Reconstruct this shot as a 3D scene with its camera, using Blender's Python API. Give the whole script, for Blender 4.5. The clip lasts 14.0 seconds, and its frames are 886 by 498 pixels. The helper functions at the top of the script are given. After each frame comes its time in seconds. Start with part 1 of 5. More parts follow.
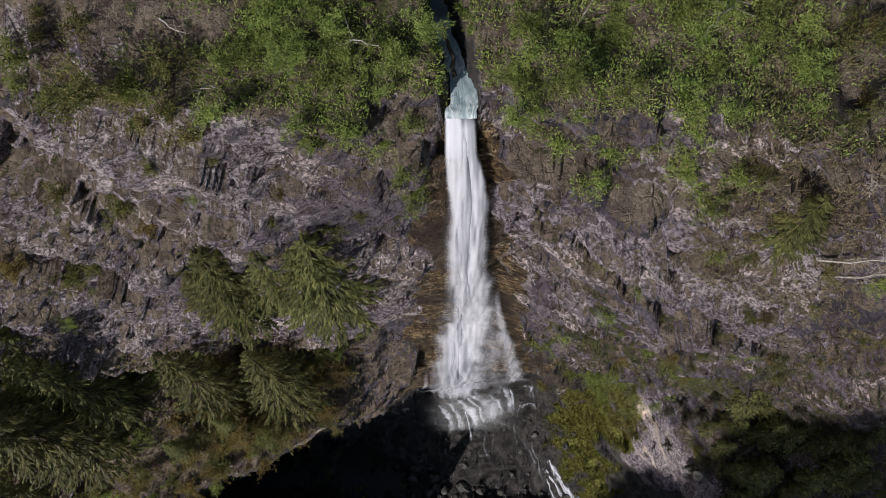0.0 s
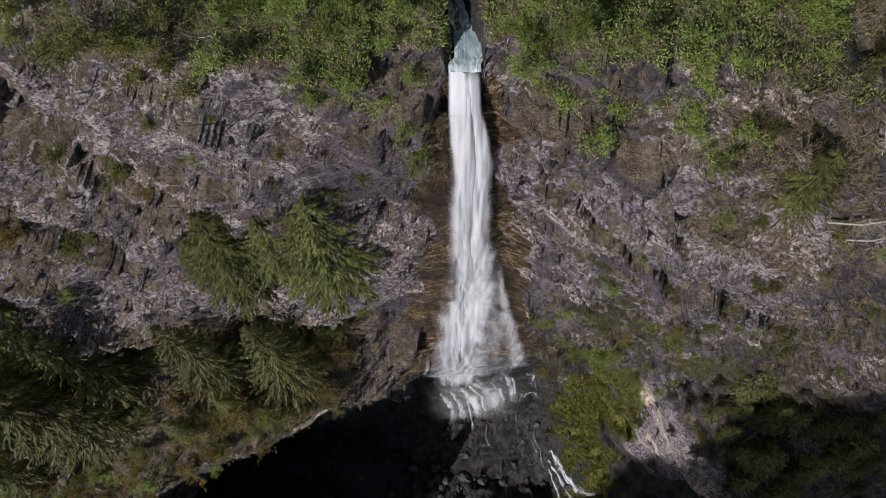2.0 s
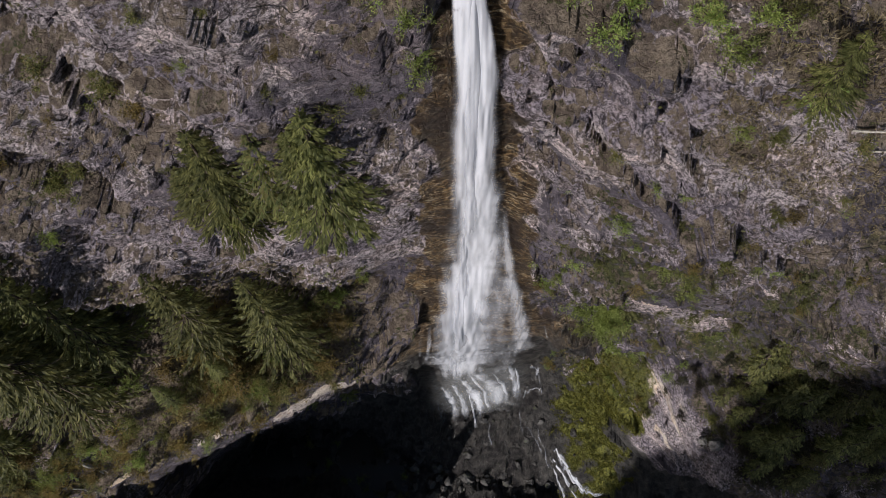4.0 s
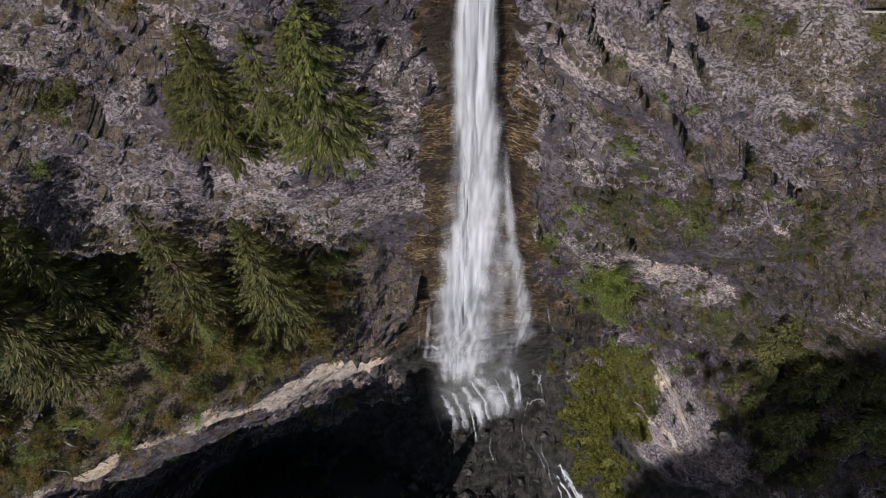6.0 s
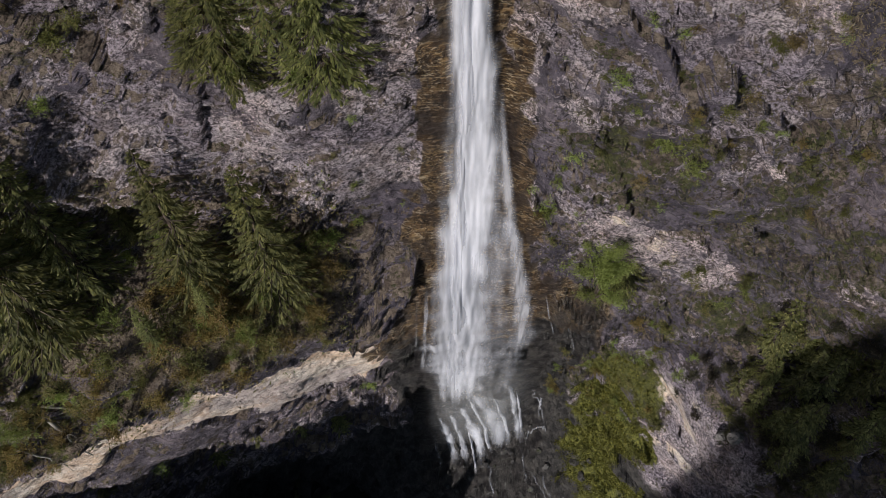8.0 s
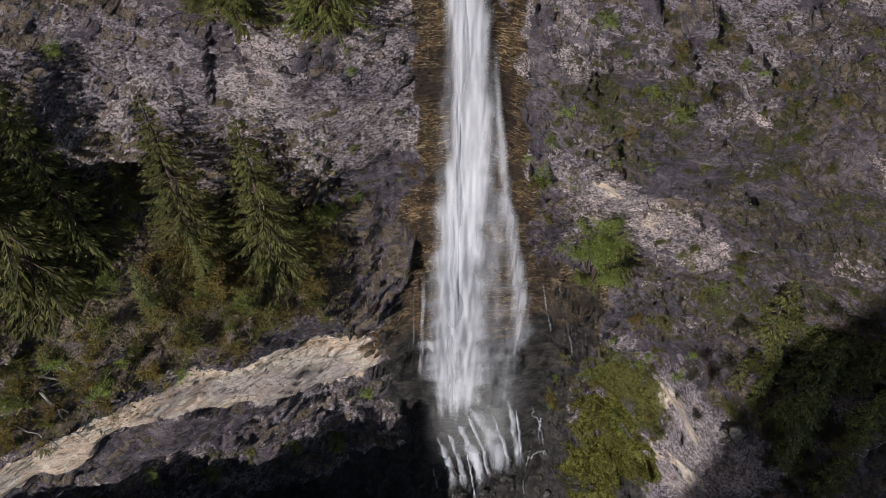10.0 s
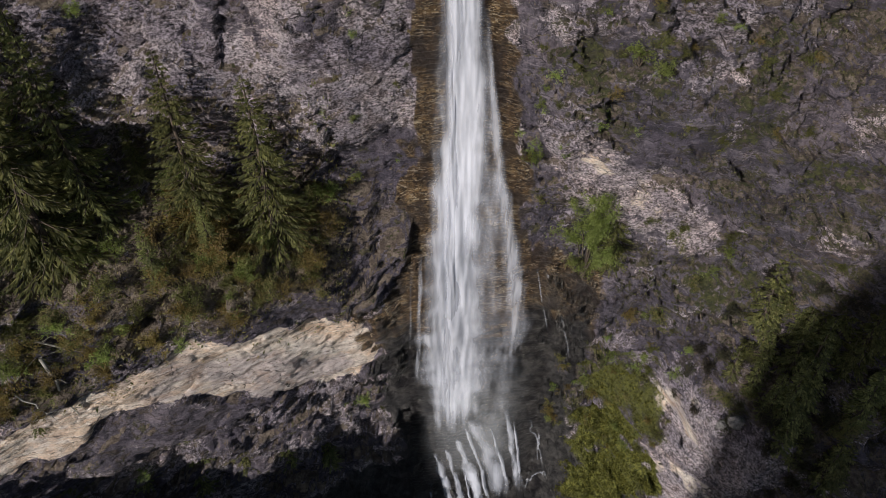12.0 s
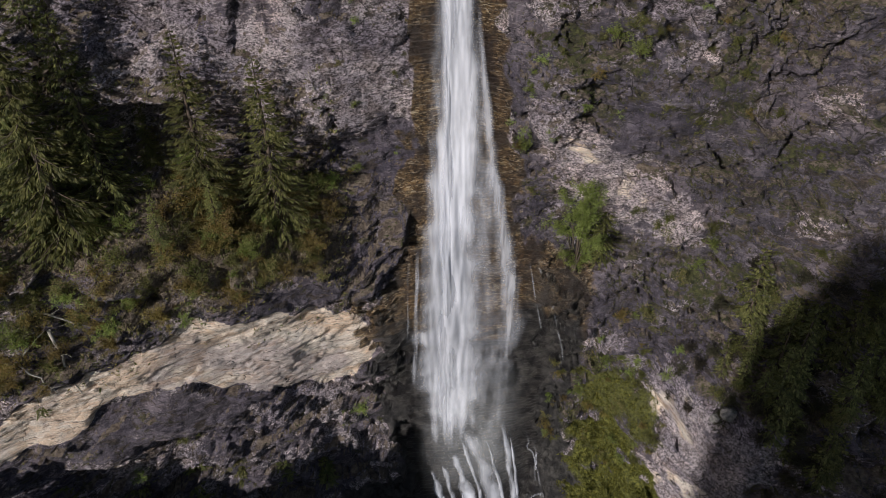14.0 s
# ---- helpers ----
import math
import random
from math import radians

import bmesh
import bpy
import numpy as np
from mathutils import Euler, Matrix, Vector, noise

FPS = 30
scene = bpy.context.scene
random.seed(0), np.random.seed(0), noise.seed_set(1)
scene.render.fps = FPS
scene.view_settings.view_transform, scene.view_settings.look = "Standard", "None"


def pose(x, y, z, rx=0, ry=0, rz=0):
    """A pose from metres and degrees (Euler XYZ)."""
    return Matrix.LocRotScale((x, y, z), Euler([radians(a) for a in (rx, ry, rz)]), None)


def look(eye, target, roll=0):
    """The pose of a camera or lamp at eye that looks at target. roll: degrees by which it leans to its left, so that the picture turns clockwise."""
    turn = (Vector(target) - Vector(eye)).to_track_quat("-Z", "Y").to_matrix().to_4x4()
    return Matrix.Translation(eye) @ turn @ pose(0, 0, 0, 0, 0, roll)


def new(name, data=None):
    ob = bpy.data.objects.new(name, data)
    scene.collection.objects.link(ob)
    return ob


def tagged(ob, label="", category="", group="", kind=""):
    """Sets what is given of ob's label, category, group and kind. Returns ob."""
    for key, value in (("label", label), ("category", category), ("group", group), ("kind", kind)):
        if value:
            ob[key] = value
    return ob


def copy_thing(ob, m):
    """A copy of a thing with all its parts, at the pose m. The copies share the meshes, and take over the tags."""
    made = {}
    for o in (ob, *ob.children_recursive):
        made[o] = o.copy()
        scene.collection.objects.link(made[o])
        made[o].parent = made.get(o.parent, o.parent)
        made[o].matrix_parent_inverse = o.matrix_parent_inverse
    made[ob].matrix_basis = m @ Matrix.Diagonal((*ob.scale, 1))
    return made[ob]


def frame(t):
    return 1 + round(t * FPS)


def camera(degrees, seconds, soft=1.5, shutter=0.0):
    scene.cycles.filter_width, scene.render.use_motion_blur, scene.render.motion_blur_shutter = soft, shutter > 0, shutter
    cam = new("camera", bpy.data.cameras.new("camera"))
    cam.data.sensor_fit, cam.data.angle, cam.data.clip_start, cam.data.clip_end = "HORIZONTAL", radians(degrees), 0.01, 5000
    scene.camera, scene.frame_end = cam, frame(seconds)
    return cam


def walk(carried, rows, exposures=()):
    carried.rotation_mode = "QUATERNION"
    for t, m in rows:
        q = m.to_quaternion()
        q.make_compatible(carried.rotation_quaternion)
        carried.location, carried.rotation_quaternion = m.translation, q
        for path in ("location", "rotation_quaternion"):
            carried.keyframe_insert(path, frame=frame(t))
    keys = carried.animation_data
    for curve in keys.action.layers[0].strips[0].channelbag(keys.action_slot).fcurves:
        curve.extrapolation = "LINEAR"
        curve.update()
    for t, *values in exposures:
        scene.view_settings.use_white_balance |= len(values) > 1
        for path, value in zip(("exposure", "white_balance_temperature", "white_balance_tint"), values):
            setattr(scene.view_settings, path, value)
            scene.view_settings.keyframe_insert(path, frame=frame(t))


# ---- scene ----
cam = camera(61.7, 14.0, soft=0.7)
METRES, EYE, TILT, LEAN, TURN = 70.0, 166.0, -70.0, 1.0, 0.0
ROWS = [
    (0.0, 0.0, 0.0, 0.0, -0.0, -0.0, 0.0),
    (0.5, -0.0003, 0.0016, -0.004, 0.01, -0.07, -0.01),
    (1.0, -0.0009, 0.0038, -0.0106, 0.02, -0.12, -0.03),
    (1.5, -0.0017, 0.0076, -0.021, 0.03, -0.1, -0.04),
    (2.0, -0.0022, 0.0136, -0.0356, 0.06, 0.01, -0.04),
    (2.5, -0.0028, 0.0219, -0.0551, 0.09, 0.3, -0.02),
    (3.0, -0.0031, 0.0328, -0.0792, 0.14, 0.75, 0.02),
    (5.5, -0.008, 0.0857, -0.2453, -0.01, 5.41, 0.29),
    (6.0, -0.0082, 0.0951, -0.2855, -0.04, 6.8, 0.34),
    (6.5, -0.0083, 0.1044, -0.327, -0.07, 8.35, 0.4),
    (7.0, -0.0083, 0.1139, -0.3688, -0.1, 10.01, 0.44),
    (7.5, -0.0083, 0.1229, -0.4115, -0.13, 11.74, 0.48),
    (8.0, -0.0081, 0.1321, -0.4541, -0.14, 13.46, 0.53),
    (10.5, -0.0075, 0.1785, -0.6684, -0.25, 21.69, 0.74),
    (11.0, -0.0081, 0.1888, -0.7113, -0.3, 23.3, 0.81),
    (11.5, -0.0085, 0.1999, -0.755, -0.32, 24.96, 0.89),
    (12.0, -0.0078, 0.2097, -0.7981, -0.32, 26.6, 0.94),
    (12.5, -0.0076, 0.2186, -0.8406, -0.34, 28.21, 0.99),
    (13.0, -0.0068, 0.2276, -0.8829, -0.33, 29.83, 1.02),
    (13.5, -0.0062, 0.2362, -0.9251, -0.34, 31.43, 1.07),
    (14.0, -0.0056, 0.2453, -0.9675, -0.34, 33.06, 1.11),
]
walk(cam, [(t, pose(0, 0, EYE, TILT, LEAN, TURN) @ pose(METRES * x, METRES * y, METRES * z, 90 + pitch, roll, yaw)) for t, x, y, z, yaw, pitch, roll in ROWS])

# ---- sky, sun and exposure ----
SUN_TO = Vector((0.537, 0.739, -0.42)).normalized()
world = bpy.data.worlds.new("sky")
scene.world = world
world.use_nodes = True
wt = world.node_tree
sky = wt.nodes.new("ShaderNodeTexSky")
sky.sky_type = "NISHITA"
sky.sun_disc = False
sky.sun_elevation = math.asin(-SUN_TO.z)
sky.sun_rotation = math.atan2(-SUN_TO.x, -SUN_TO.y)
wt.links.new(sky.outputs[0], wt.nodes["Background"].inputs["Color"])
wt.nodes["Background"].inputs["Strength"].default_value = 0.076
sun = new("sun", bpy.data.lights.new("sun", "SUN"))
sun.data.energy, sun.data.angle, sun.data.color = 4.6, radians(0.6), (1.0, 0.955, 0.905)
sun.matrix_world = look((0, 0, 300), Vector((0, 0, 300)) + SUN_TO)
scene.view_settings.exposure = -0.07

# ---- materials ----
class Nodes:
    """A small helper to write node materials in few lines."""

    def __init__(self, name, rough=0.9):
        self.mat = bpy.data.materials.new(name)
        self.mat.use_nodes = True
        self.t = self.mat.node_tree
        self.bsdf = self.t.nodes["Principled BSDF"]
        self.out = self.t.nodes["Material Output"]
        self.bsdf.inputs["Roughness"].default_value = rough
        self.pos = self.t.nodes.new("ShaderNodeNewGeometry").outputs["Position"]

    def put(self, kind, *links, **props):
        n = self.t.nodes.new(kind)
        for k, v in props.items():
            setattr(n, k, v)
        for where, what in links:
            if hasattr(what, "is_output"):
                self.t.links.new(what, n.inputs[where])
            else:
                n.inputs[where].default_value = what
        return n

    def link(self, a, b):
        self.t.links.new(a, b)

    def stretch(self, x, y, z, src=None):
        return self.put("ShaderNodeVectorMath", (0, src or self.pos), (1, (x, y, z)), operation="MULTIPLY").outputs[0]

    def noise(self, scale, detail=4, rough=0.6, src=None, warp=0.0):
        return self.put("ShaderNodeTexNoise", ("Vector", src or self.pos), ("Scale", scale), ("Detail", detail), ("Roughness", rough), ("Distortion", warp)).outputs["Fac"]

    def ramp(self, fac, a, b, lo=0.0, hi=1.0):
        return self.put("ShaderNodeMapRange", (0, fac), (1, a), (2, b), (3, lo), (4, hi), interpolation_type="SMOOTHSTEP").outputs[0]

    def mix(self, fac, a, b, how="MIX"):
        n = self.put("ShaderNodeMix", (0, fac), data_type="RGBA", blend_type=how)
        for where, what in ((6, a), (7, b)):
            if hasattr(what, "is_output"):
                self.link(what, n.inputs[where])
            else:
                n.inputs[where].default_value = (*what, 1)
        return n.outputs[2]

    def math(self, how, a, b=0.0):
        return self.put("ShaderNodeMath", (0, a), (1, b), operation=how).outputs[0]

    def attr(self, name):
        return self.put("ShaderNodeAttribute", attribute_name=name).outputs["Fac"]

    def relief(self, height, strength, distance):
        b = self.put("ShaderNodeBump", ("Height", height), ("Strength", strength), ("Distance", distance))
        self.link(b.outputs[0], self.bsdf.inputs["Normal"])

    def done(self, colour):
        if hasattr(colour, "is_output"):
            self.link(colour, self.bsdf.inputs["Base Color"])
        else:
            self.bsdf.inputs["Base Color"].default_value = (*colour, 1)
        return self.mat


def rock_material():
    """Grey-violet cliff rock: blotches, streaks, lichen, wet ochre round the fall, a pale fresh face, moss and soil."""
    n = Nodes("cliff_rock", 0.85)
    bent = n.put("ShaderNodeVectorMath", (0, n.pos), (1, n.put("ShaderNodeTexNoise", ("Vector", n.pos), ("Scale", 0.3), ("Detail", 3)).outputs["Color"]), operation="ADD").outputs[0]
    mid = n.noise(0.55, 6, 0.68)
    grain = n.noise(3.2, 5, 0.7)
    slant = n.noise(1.1, 5, 0.65, n.stretch(0.35, 0.35, 1.6), 1.2)
    clump = n.noise(1.7, 7, 0.78, n.stretch(0.8, 0.8, 1.3, bent))
    fleck = n.noise(4.2, 6, 0.76, n.stretch(0.8, 0.8, 1.3))
    bedding = n.put("ShaderNodeMapping", ("Vector", n.pos), ("Rotation", (0, 0.38, 0)), ("Scale", (0.28, 0.28, 2.6))).outputs[0]
    lines = n.noise(1.0, 6, 0.72, bedding, 0.7)
    dash = n.noise(1.0, 4, 0.65, n.stretch(1.6, 1.6, 6.0))
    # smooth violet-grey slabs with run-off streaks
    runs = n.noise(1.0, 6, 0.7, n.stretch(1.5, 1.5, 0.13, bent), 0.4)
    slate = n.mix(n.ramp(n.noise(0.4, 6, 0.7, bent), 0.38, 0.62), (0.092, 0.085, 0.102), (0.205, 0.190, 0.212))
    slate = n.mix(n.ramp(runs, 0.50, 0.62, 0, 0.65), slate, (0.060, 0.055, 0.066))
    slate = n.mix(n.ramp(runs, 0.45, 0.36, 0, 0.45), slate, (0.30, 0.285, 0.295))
    slate = n.mix(n.ramp(lines, 0.57, 0.61, 0, 0.6), slate, (0.36, 0.34, 0.345))
    slate = n.mix(n.ramp(fleck, 0.57, 0.63, 0, 0.55), slate, (0.44, 0.42, 0.42))
    slate = n.mix(n.ramp(lines, 0.40, 0.36, 0, 0.5), slate, (0.040, 0.036, 0.042))
    # broken, lichen-pale rock: chips, ledges and dark gaps
    chips = n.mix(n.ramp(clump, 0.43, 0.55), (0.165, 0.148, 0.150), (0.560, 0.530, 0.515))
    chips = n.mix(n.ramp(fleck, 0.51, 0.56, 0, 0.8), chips, (0.80, 0.77, 0.75))
    chips = n.mix(n.ramp(fleck, 0.47, 0.42, 0, 0.85), chips, (0.050, 0.042, 0.042))
    chips = n.mix(n.ramp(lines, 0.42, 0.38, 0, 0.45), chips, (0.055, 0.048, 0.050))
    chips = n.mix(n.ramp(n.noise(0.45, 5, 0.65), 0.52, 0.62, 0, 0.6), chips, n.mix(n.ramp(fleck, 0.45, 0.55), (0.075, 0.058, 0.048), (0.290, 0.240, 0.205)))
    lay = n.math("ADD", n.math("MULTIPLY", n.noise(0.15, 3, 0.55, n.stretch(1, 1, 1.2, bent)), 0.45), n.math("MULTIPLY", n.noise(0.42, 7, 0.72, n.stretch(0.8, 0.8, 1.25, bent), 0.5), 0.55))
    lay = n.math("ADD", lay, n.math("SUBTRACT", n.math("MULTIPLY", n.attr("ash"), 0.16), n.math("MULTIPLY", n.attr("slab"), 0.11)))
    cell = n.attr("cell")
    lay = n.math("ADD", lay, n.math("MULTIPLY", n.math("SUBTRACT", cell, 0.5), 0.16))
    c = n.mix(n.ramp(lay, 0.480, 0.520), slate, chips)
    c = n.mix(1.0, c, n.mix(n.ramp(n.math("FRACT", n.math("MULTIPLY", cell, 7.3)), 0, 1), (0.72, 0.71, 0.76), (1.22, 1.20, 1.18)), "MULTIPLY")
    # mats of dead heath and of olive cushion plants, with soft ragged rims
    mats = n.noise(0.33, 8, 0.74, n.stretch(0.9, 0.9, 1.2, bent), 0.4)
    bare = n.math("MULTIPLY", n.math("MAXIMUM", n.attr("ash"), n.attr("pale")), 0.12)
    heath = n.mix(n.ramp(fleck, 0.40, 0.60), (0.034, 0.027, 0.022), (0.125, 0.100, 0.072))
    c = n.mix(n.ramp(n.math("SUBTRACT", n.math("ADD", mats, n.math("MULTIPLY", n.attr("moss"), 0.06)), bare), 0.550, 0.590, 0, 0.92), c, heath)
    tufts = n.noise(0.37, 8, 0.76, n.put("ShaderNodeMapping", ("Vector", n.pos), ("Location", (7, 3, 11)), ("Scale", (0.9, 0.9, 1.3))).outputs[0], 0.3)
    olive = n.mix(n.ramp(n.noise(2.6, 6, 0.75), 0.38, 0.64), (0.040, 0.040, 0.018), (0.155, 0.148, 0.058))
    c = n.mix(n.ramp(n.math("SUBTRACT", n.math("ADD", tufts, n.math("MULTIPLY", n.attr("moss"), 0.10)), bare), 0.570, 0.602, 0, 0.92), c, olive)
    c = n.mix(1.0, c, (1.03, 0.955, 1.05), "MULTIPLY")
    # fresh pale break under the shelf: flaky sheets, rust-tan stains, thin dark partings
    sheets = n.put("ShaderNodeMapping", ("Vector", bent), ("Rotation", (0, -0.14, 0)), ("Scale", (0.22, 0.22, 2.6))).outputs[0]
    flake = n.noise(1.0, 8, 0.74, sheets, 0.9)
    pale = n.mix(n.ramp(n.noise(0.22, 5, 0.6, n.stretch(0.7, 1, 1.3, bent), 1.0), 0.44, 0.60), (0.80, 0.695, 0.615), (0.73, 0.555, 0.425))
    pale = n.mix(n.ramp(flake, 0.50, 0.60, 0, 0.8), pale, (0.92, 0.845, 0.780))
    pale = n.mix(n.ramp(flake, 0.45, 0.38, 0, 0.75), pale, (0.34, 0.265, 0.225))
    pale = n.mix(n.ramp(n.noise(1.0, 7, 0.75, n.put("ShaderNodeMapping", ("Vector", bent), ("Rotation", (0, 0.25, 0)), ("Scale", (0.35, 0.35, 4.5))).outputs[0], 0.6), 0.565, 0.60, 0, 0.85), pale, (0.13, 0.105, 0.09))
    pale = n.mix(n.ramp(n.noise(2.4, 6, 0.75), 0.56, 0.68, 0, 0.5), pale, (0.46, 0.40, 0.34))
    c = n.mix(n.ramp(n.math("ADD", n.attr("pale"), n.math("ADD", n.math("MULTIPLY", n.math("SUBTRACT", mid, 0.5), 0.6), n.math("MULTIPLY", n.math("SUBTRACT", flake, 0.5), 0.9))), 0.44, 0.56), c, pale)
    # thin open cracks
    warp = n.put("ShaderNodeVectorMath", (0, n.pos), (1, n.put("ShaderNodeTexNoise", ("Vector", n.pos), ("Scale", 0.25), ("Detail", 2)).outputs["Color"]), operation="ADD").outputs[0]
    net = n.put("ShaderNodeTexVoronoi", ("Vector", n.stretch(0.22, 0.22, 0.34, warp)), ("Scale", 1.0), feature="DISTANCE_TO_EDGE").outputs["Distance"]
    crack = n.math("MULTIPLY", n.ramp(net, 0.014, 0.004), n.ramp(n.noise(0.3, 3, 0.6), 0.52, 0.62))
    c = n.mix(crack, c, (0.016, 0.014, 0.015))
    # the finer net of joints between broken blocks
    joints = n.put("ShaderNodeTexVoronoi", ("Vector", n.stretch(0.75, 0.75, 1.25, n.put("ShaderNodeVectorMath", (0, n.pos), (1, n.put("ShaderNodeTexNoise", ("Vector", n.pos), ("Scale", 0.8), ("Detail", 3)).outputs["Color"]), operation="ADD").outputs[0])), ("Scale", 1.0), ("Randomness", 1.0), feature="DISTANCE_TO_EDGE").outputs["Distance"]
    joints = n.math("MULTIPLY", n.ramp(joints, 0.055, 0.012), n.ramp(n.noise(0.5, 4, 0.65), 0.44, 0.56))
    joints = n.math("MULTIPLY", joints, n.math("SUBTRACT", 0.7, n.math("MULTIPLY", n.math("MAXIMUM", n.attr("ash"), n.attr("pale")), 0.5)))
    c = n.mix(joints, c, (0.020, 0.018, 0.020))
    # wet ochre slabs
    wet = n.ramp(n.math("ADD", n.attr("wet"), n.math("MULTIPLY", n.math("SUBTRACT", n.noise(0.8, 5, 0.65, n.stretch(1, 1, 0.4)), 0.5), 0.9)), 0.45, 0.66)
    ochre = n.mix(n.ramp(n.noise(1.2, 5, 0.7, n.stretch(1, 1, 0.5)), 0.38, 0.66), (0.050, 0.032, 0.022), (0.190, 0.118, 0.058))
    ochre = n.mix(n.ramp(n.noise(1.0, 4, 0.6, n.stretch(0.5, 0.5, 2.6), 1.5), 0.53, 0.57, 0, 0.8), ochre, (0.36, 0.25, 0.13))
    ochre = n.mix(n.ramp(n.noise(2.4, 5, 0.7), 0.47, 0.42, 0, 0.8), ochre, (0.030, 0.020, 0.016))
    ochre = n.mix(n.ramp(n.noise(2.0, 5, 0.7, n.stretch(0.5, 0.5, 2.4), 1.0), 0.56, 0.60, 0, 0.85), ochre, (0.60, 0.50, 0.36))
    ochre = n.mix(n.ramp(n.noise(0.28, 3, 0.6), 0.46, 0.62, 0, 0.85), ochre, (0.055, 0.040, 0.034))
    c = n.mix(wet, c, ochre)
    # broad warmer and cooler zones
    zone = n.noise(0.07, 4, 0.6, n.stretch(1, 1, 1.3), 0.6)
    c = n.mix(n.ramp(zone, 0.50, 0.42, 0, 1), c, n.mix(1.0, c, (0.74, 0.73, 0.79), "MULTIPLY"))
    c = n.mix(n.ramp(zone, 0.52, 0.60, 0, 1), c, n.mix(1.0, c, (1.18, 1.14, 1.10), "MULTIPLY"))
    # soil, dead grass and moss
    soil = n.mix(n.ramp(n.noise(0.9, 6, 0.75), 0.38, 0.64), (0.110, 0.080, 0.064), (0.330, 0.262, 0.205))
    s = n.ramp(n.math("ADD", n.attr("soil"), n.math("MULTIPLY", n.math("SUBTRACT", grain, 0.5), 0.9)), 0.42, 0.60)
    c = n.mix(s, c, soil)
    moss = n.mix(n.ramp(n.noise(1.4, 6, 0.75), 0.36, 0.66), (0.040, 0.046, 0.016), (0.135, 0.135, 0.042))
    m = n.ramp(n.math("ADD", n.attr("moss"), n.math("MULTIPLY", n.math("SUBTRACT", n.noise(1.3, 7, 0.8), 0.5), 3.2)), 0.50, 0.66)
    moss = n.mix(n.ramp(n.attr("glade"), 0.25, 0.5), moss, n.mix(n.ramp(n.noise(1.8, 7, 0.78), 0.36, 0.66), (0.085, 0.090, 0.020), (0.300, 0.300, 0.058)))
    m = n.math("MAXIMUM", m, n.ramp(n.attr("glade"), 0.22, 0.42))
    c = n.mix(m, c, moss)
    c = n.mix(n.ramp(grain, 0.3, 0.75, 0, 0.45), c, n.mix(0.62, c, (0, 0, 0)))
    # near-black wet rock of the foot, also painting in shade by the fall
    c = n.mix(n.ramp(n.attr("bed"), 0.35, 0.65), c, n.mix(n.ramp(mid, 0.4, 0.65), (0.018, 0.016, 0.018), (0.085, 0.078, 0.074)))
    rough = n.math("SUBTRACT", 0.88, n.math("ADD", n.math("MULTIPLY", wet, 0.42), n.math("MULTIPLY", n.attr("bed"), 0.15)))
    n.link(rough, n.bsdf.inputs["Roughness"])
    h = n.math("ADD", n.math("MULTIPLY", mid, 1.0), n.math("ADD", n.math("MULTIPLY", slant, 0.5), n.math("MULTIPLY", grain, 0.45)))
    h = n.math("ADD", n.math("SUBTRACT", h, n.math("ADD", n.math("MULTIPLY", crack, 0.5), n.math("MULTIPLY", joints, 0.4))), n.math("ADD", n.math("MULTIPLY", m, 0.35), n.math("ADD", n.math("ADD", n.math("MULTIPLY", fleck, 0.25), n.math("MULTIPLY", lines, 0.2)), n.math("ADD", n.math("MULTIPLY", clump, 1.1), n.math("MULTIPLY", dash, 0.3)))))
    h = n.math("MULTIPLY", h, n.math("SUBTRACT", 1.0, n.math("MULTIPLY", n.ramp(n.attr("pale"), 0.3, 0.6), 0.45)))
    n.relief(h, 1.0, 0.8)
    return n.done(c)


def leaf_material(name, dark, light, dry=None, dryness=0.0, rough=0.6):
    n = Nodes(name, rough)
    oi = n.put("ShaderNodeObjectInfo").outputs["Random"]
    island = n.put("ShaderNodeNewGeometry").outputs["Random Per Island"]
    c = n.mix(island, dark, light)
    c = n.mix(n.ramp(n.noise(0.6, 4, 0.65), 0.40, 0.62, 0, 0.75), c, dark)
    if dry:
        c = n.mix(n.ramp(n.math("ADD", n.math("MULTIPLY", oi, 0.6), n.math("MULTIPLY", island, 0.5)), 1.0 - dryness, 1.12 - dryness * 0.5, 0, 0.9), c, dry)
    tint = n.put("ShaderNodeHueSaturation", ("Hue", n.ramp(oi, 0, 1, 0.485, 0.512)), ("Value", n.ramp(oi, 0, 1, 0.72, 1.25)), ("Color", c))
    tr = n.put("ShaderNodeBsdfTranslucent", ("Color", tint.outputs[0]))
    mixed = n.put("ShaderNodeMixShader", (0, 0.58), (1, n.bsdf.outputs[0]), (2, tr.outputs[0]))
    n.link(mixed.outputs[0], n.out.inputs["Surface"])
    return n.done(tint.outputs[0])


def bark_material(name, a, b):
    n = Nodes(name, 0.9)
    f = n.noise(6, 5, 0.7, n.stretch(1, 1, 0.25))
    n.relief(f, 0.8, 0.05)
    return n.done(n.mix(n.ramp(f, 0.35, 0.68), a, b))


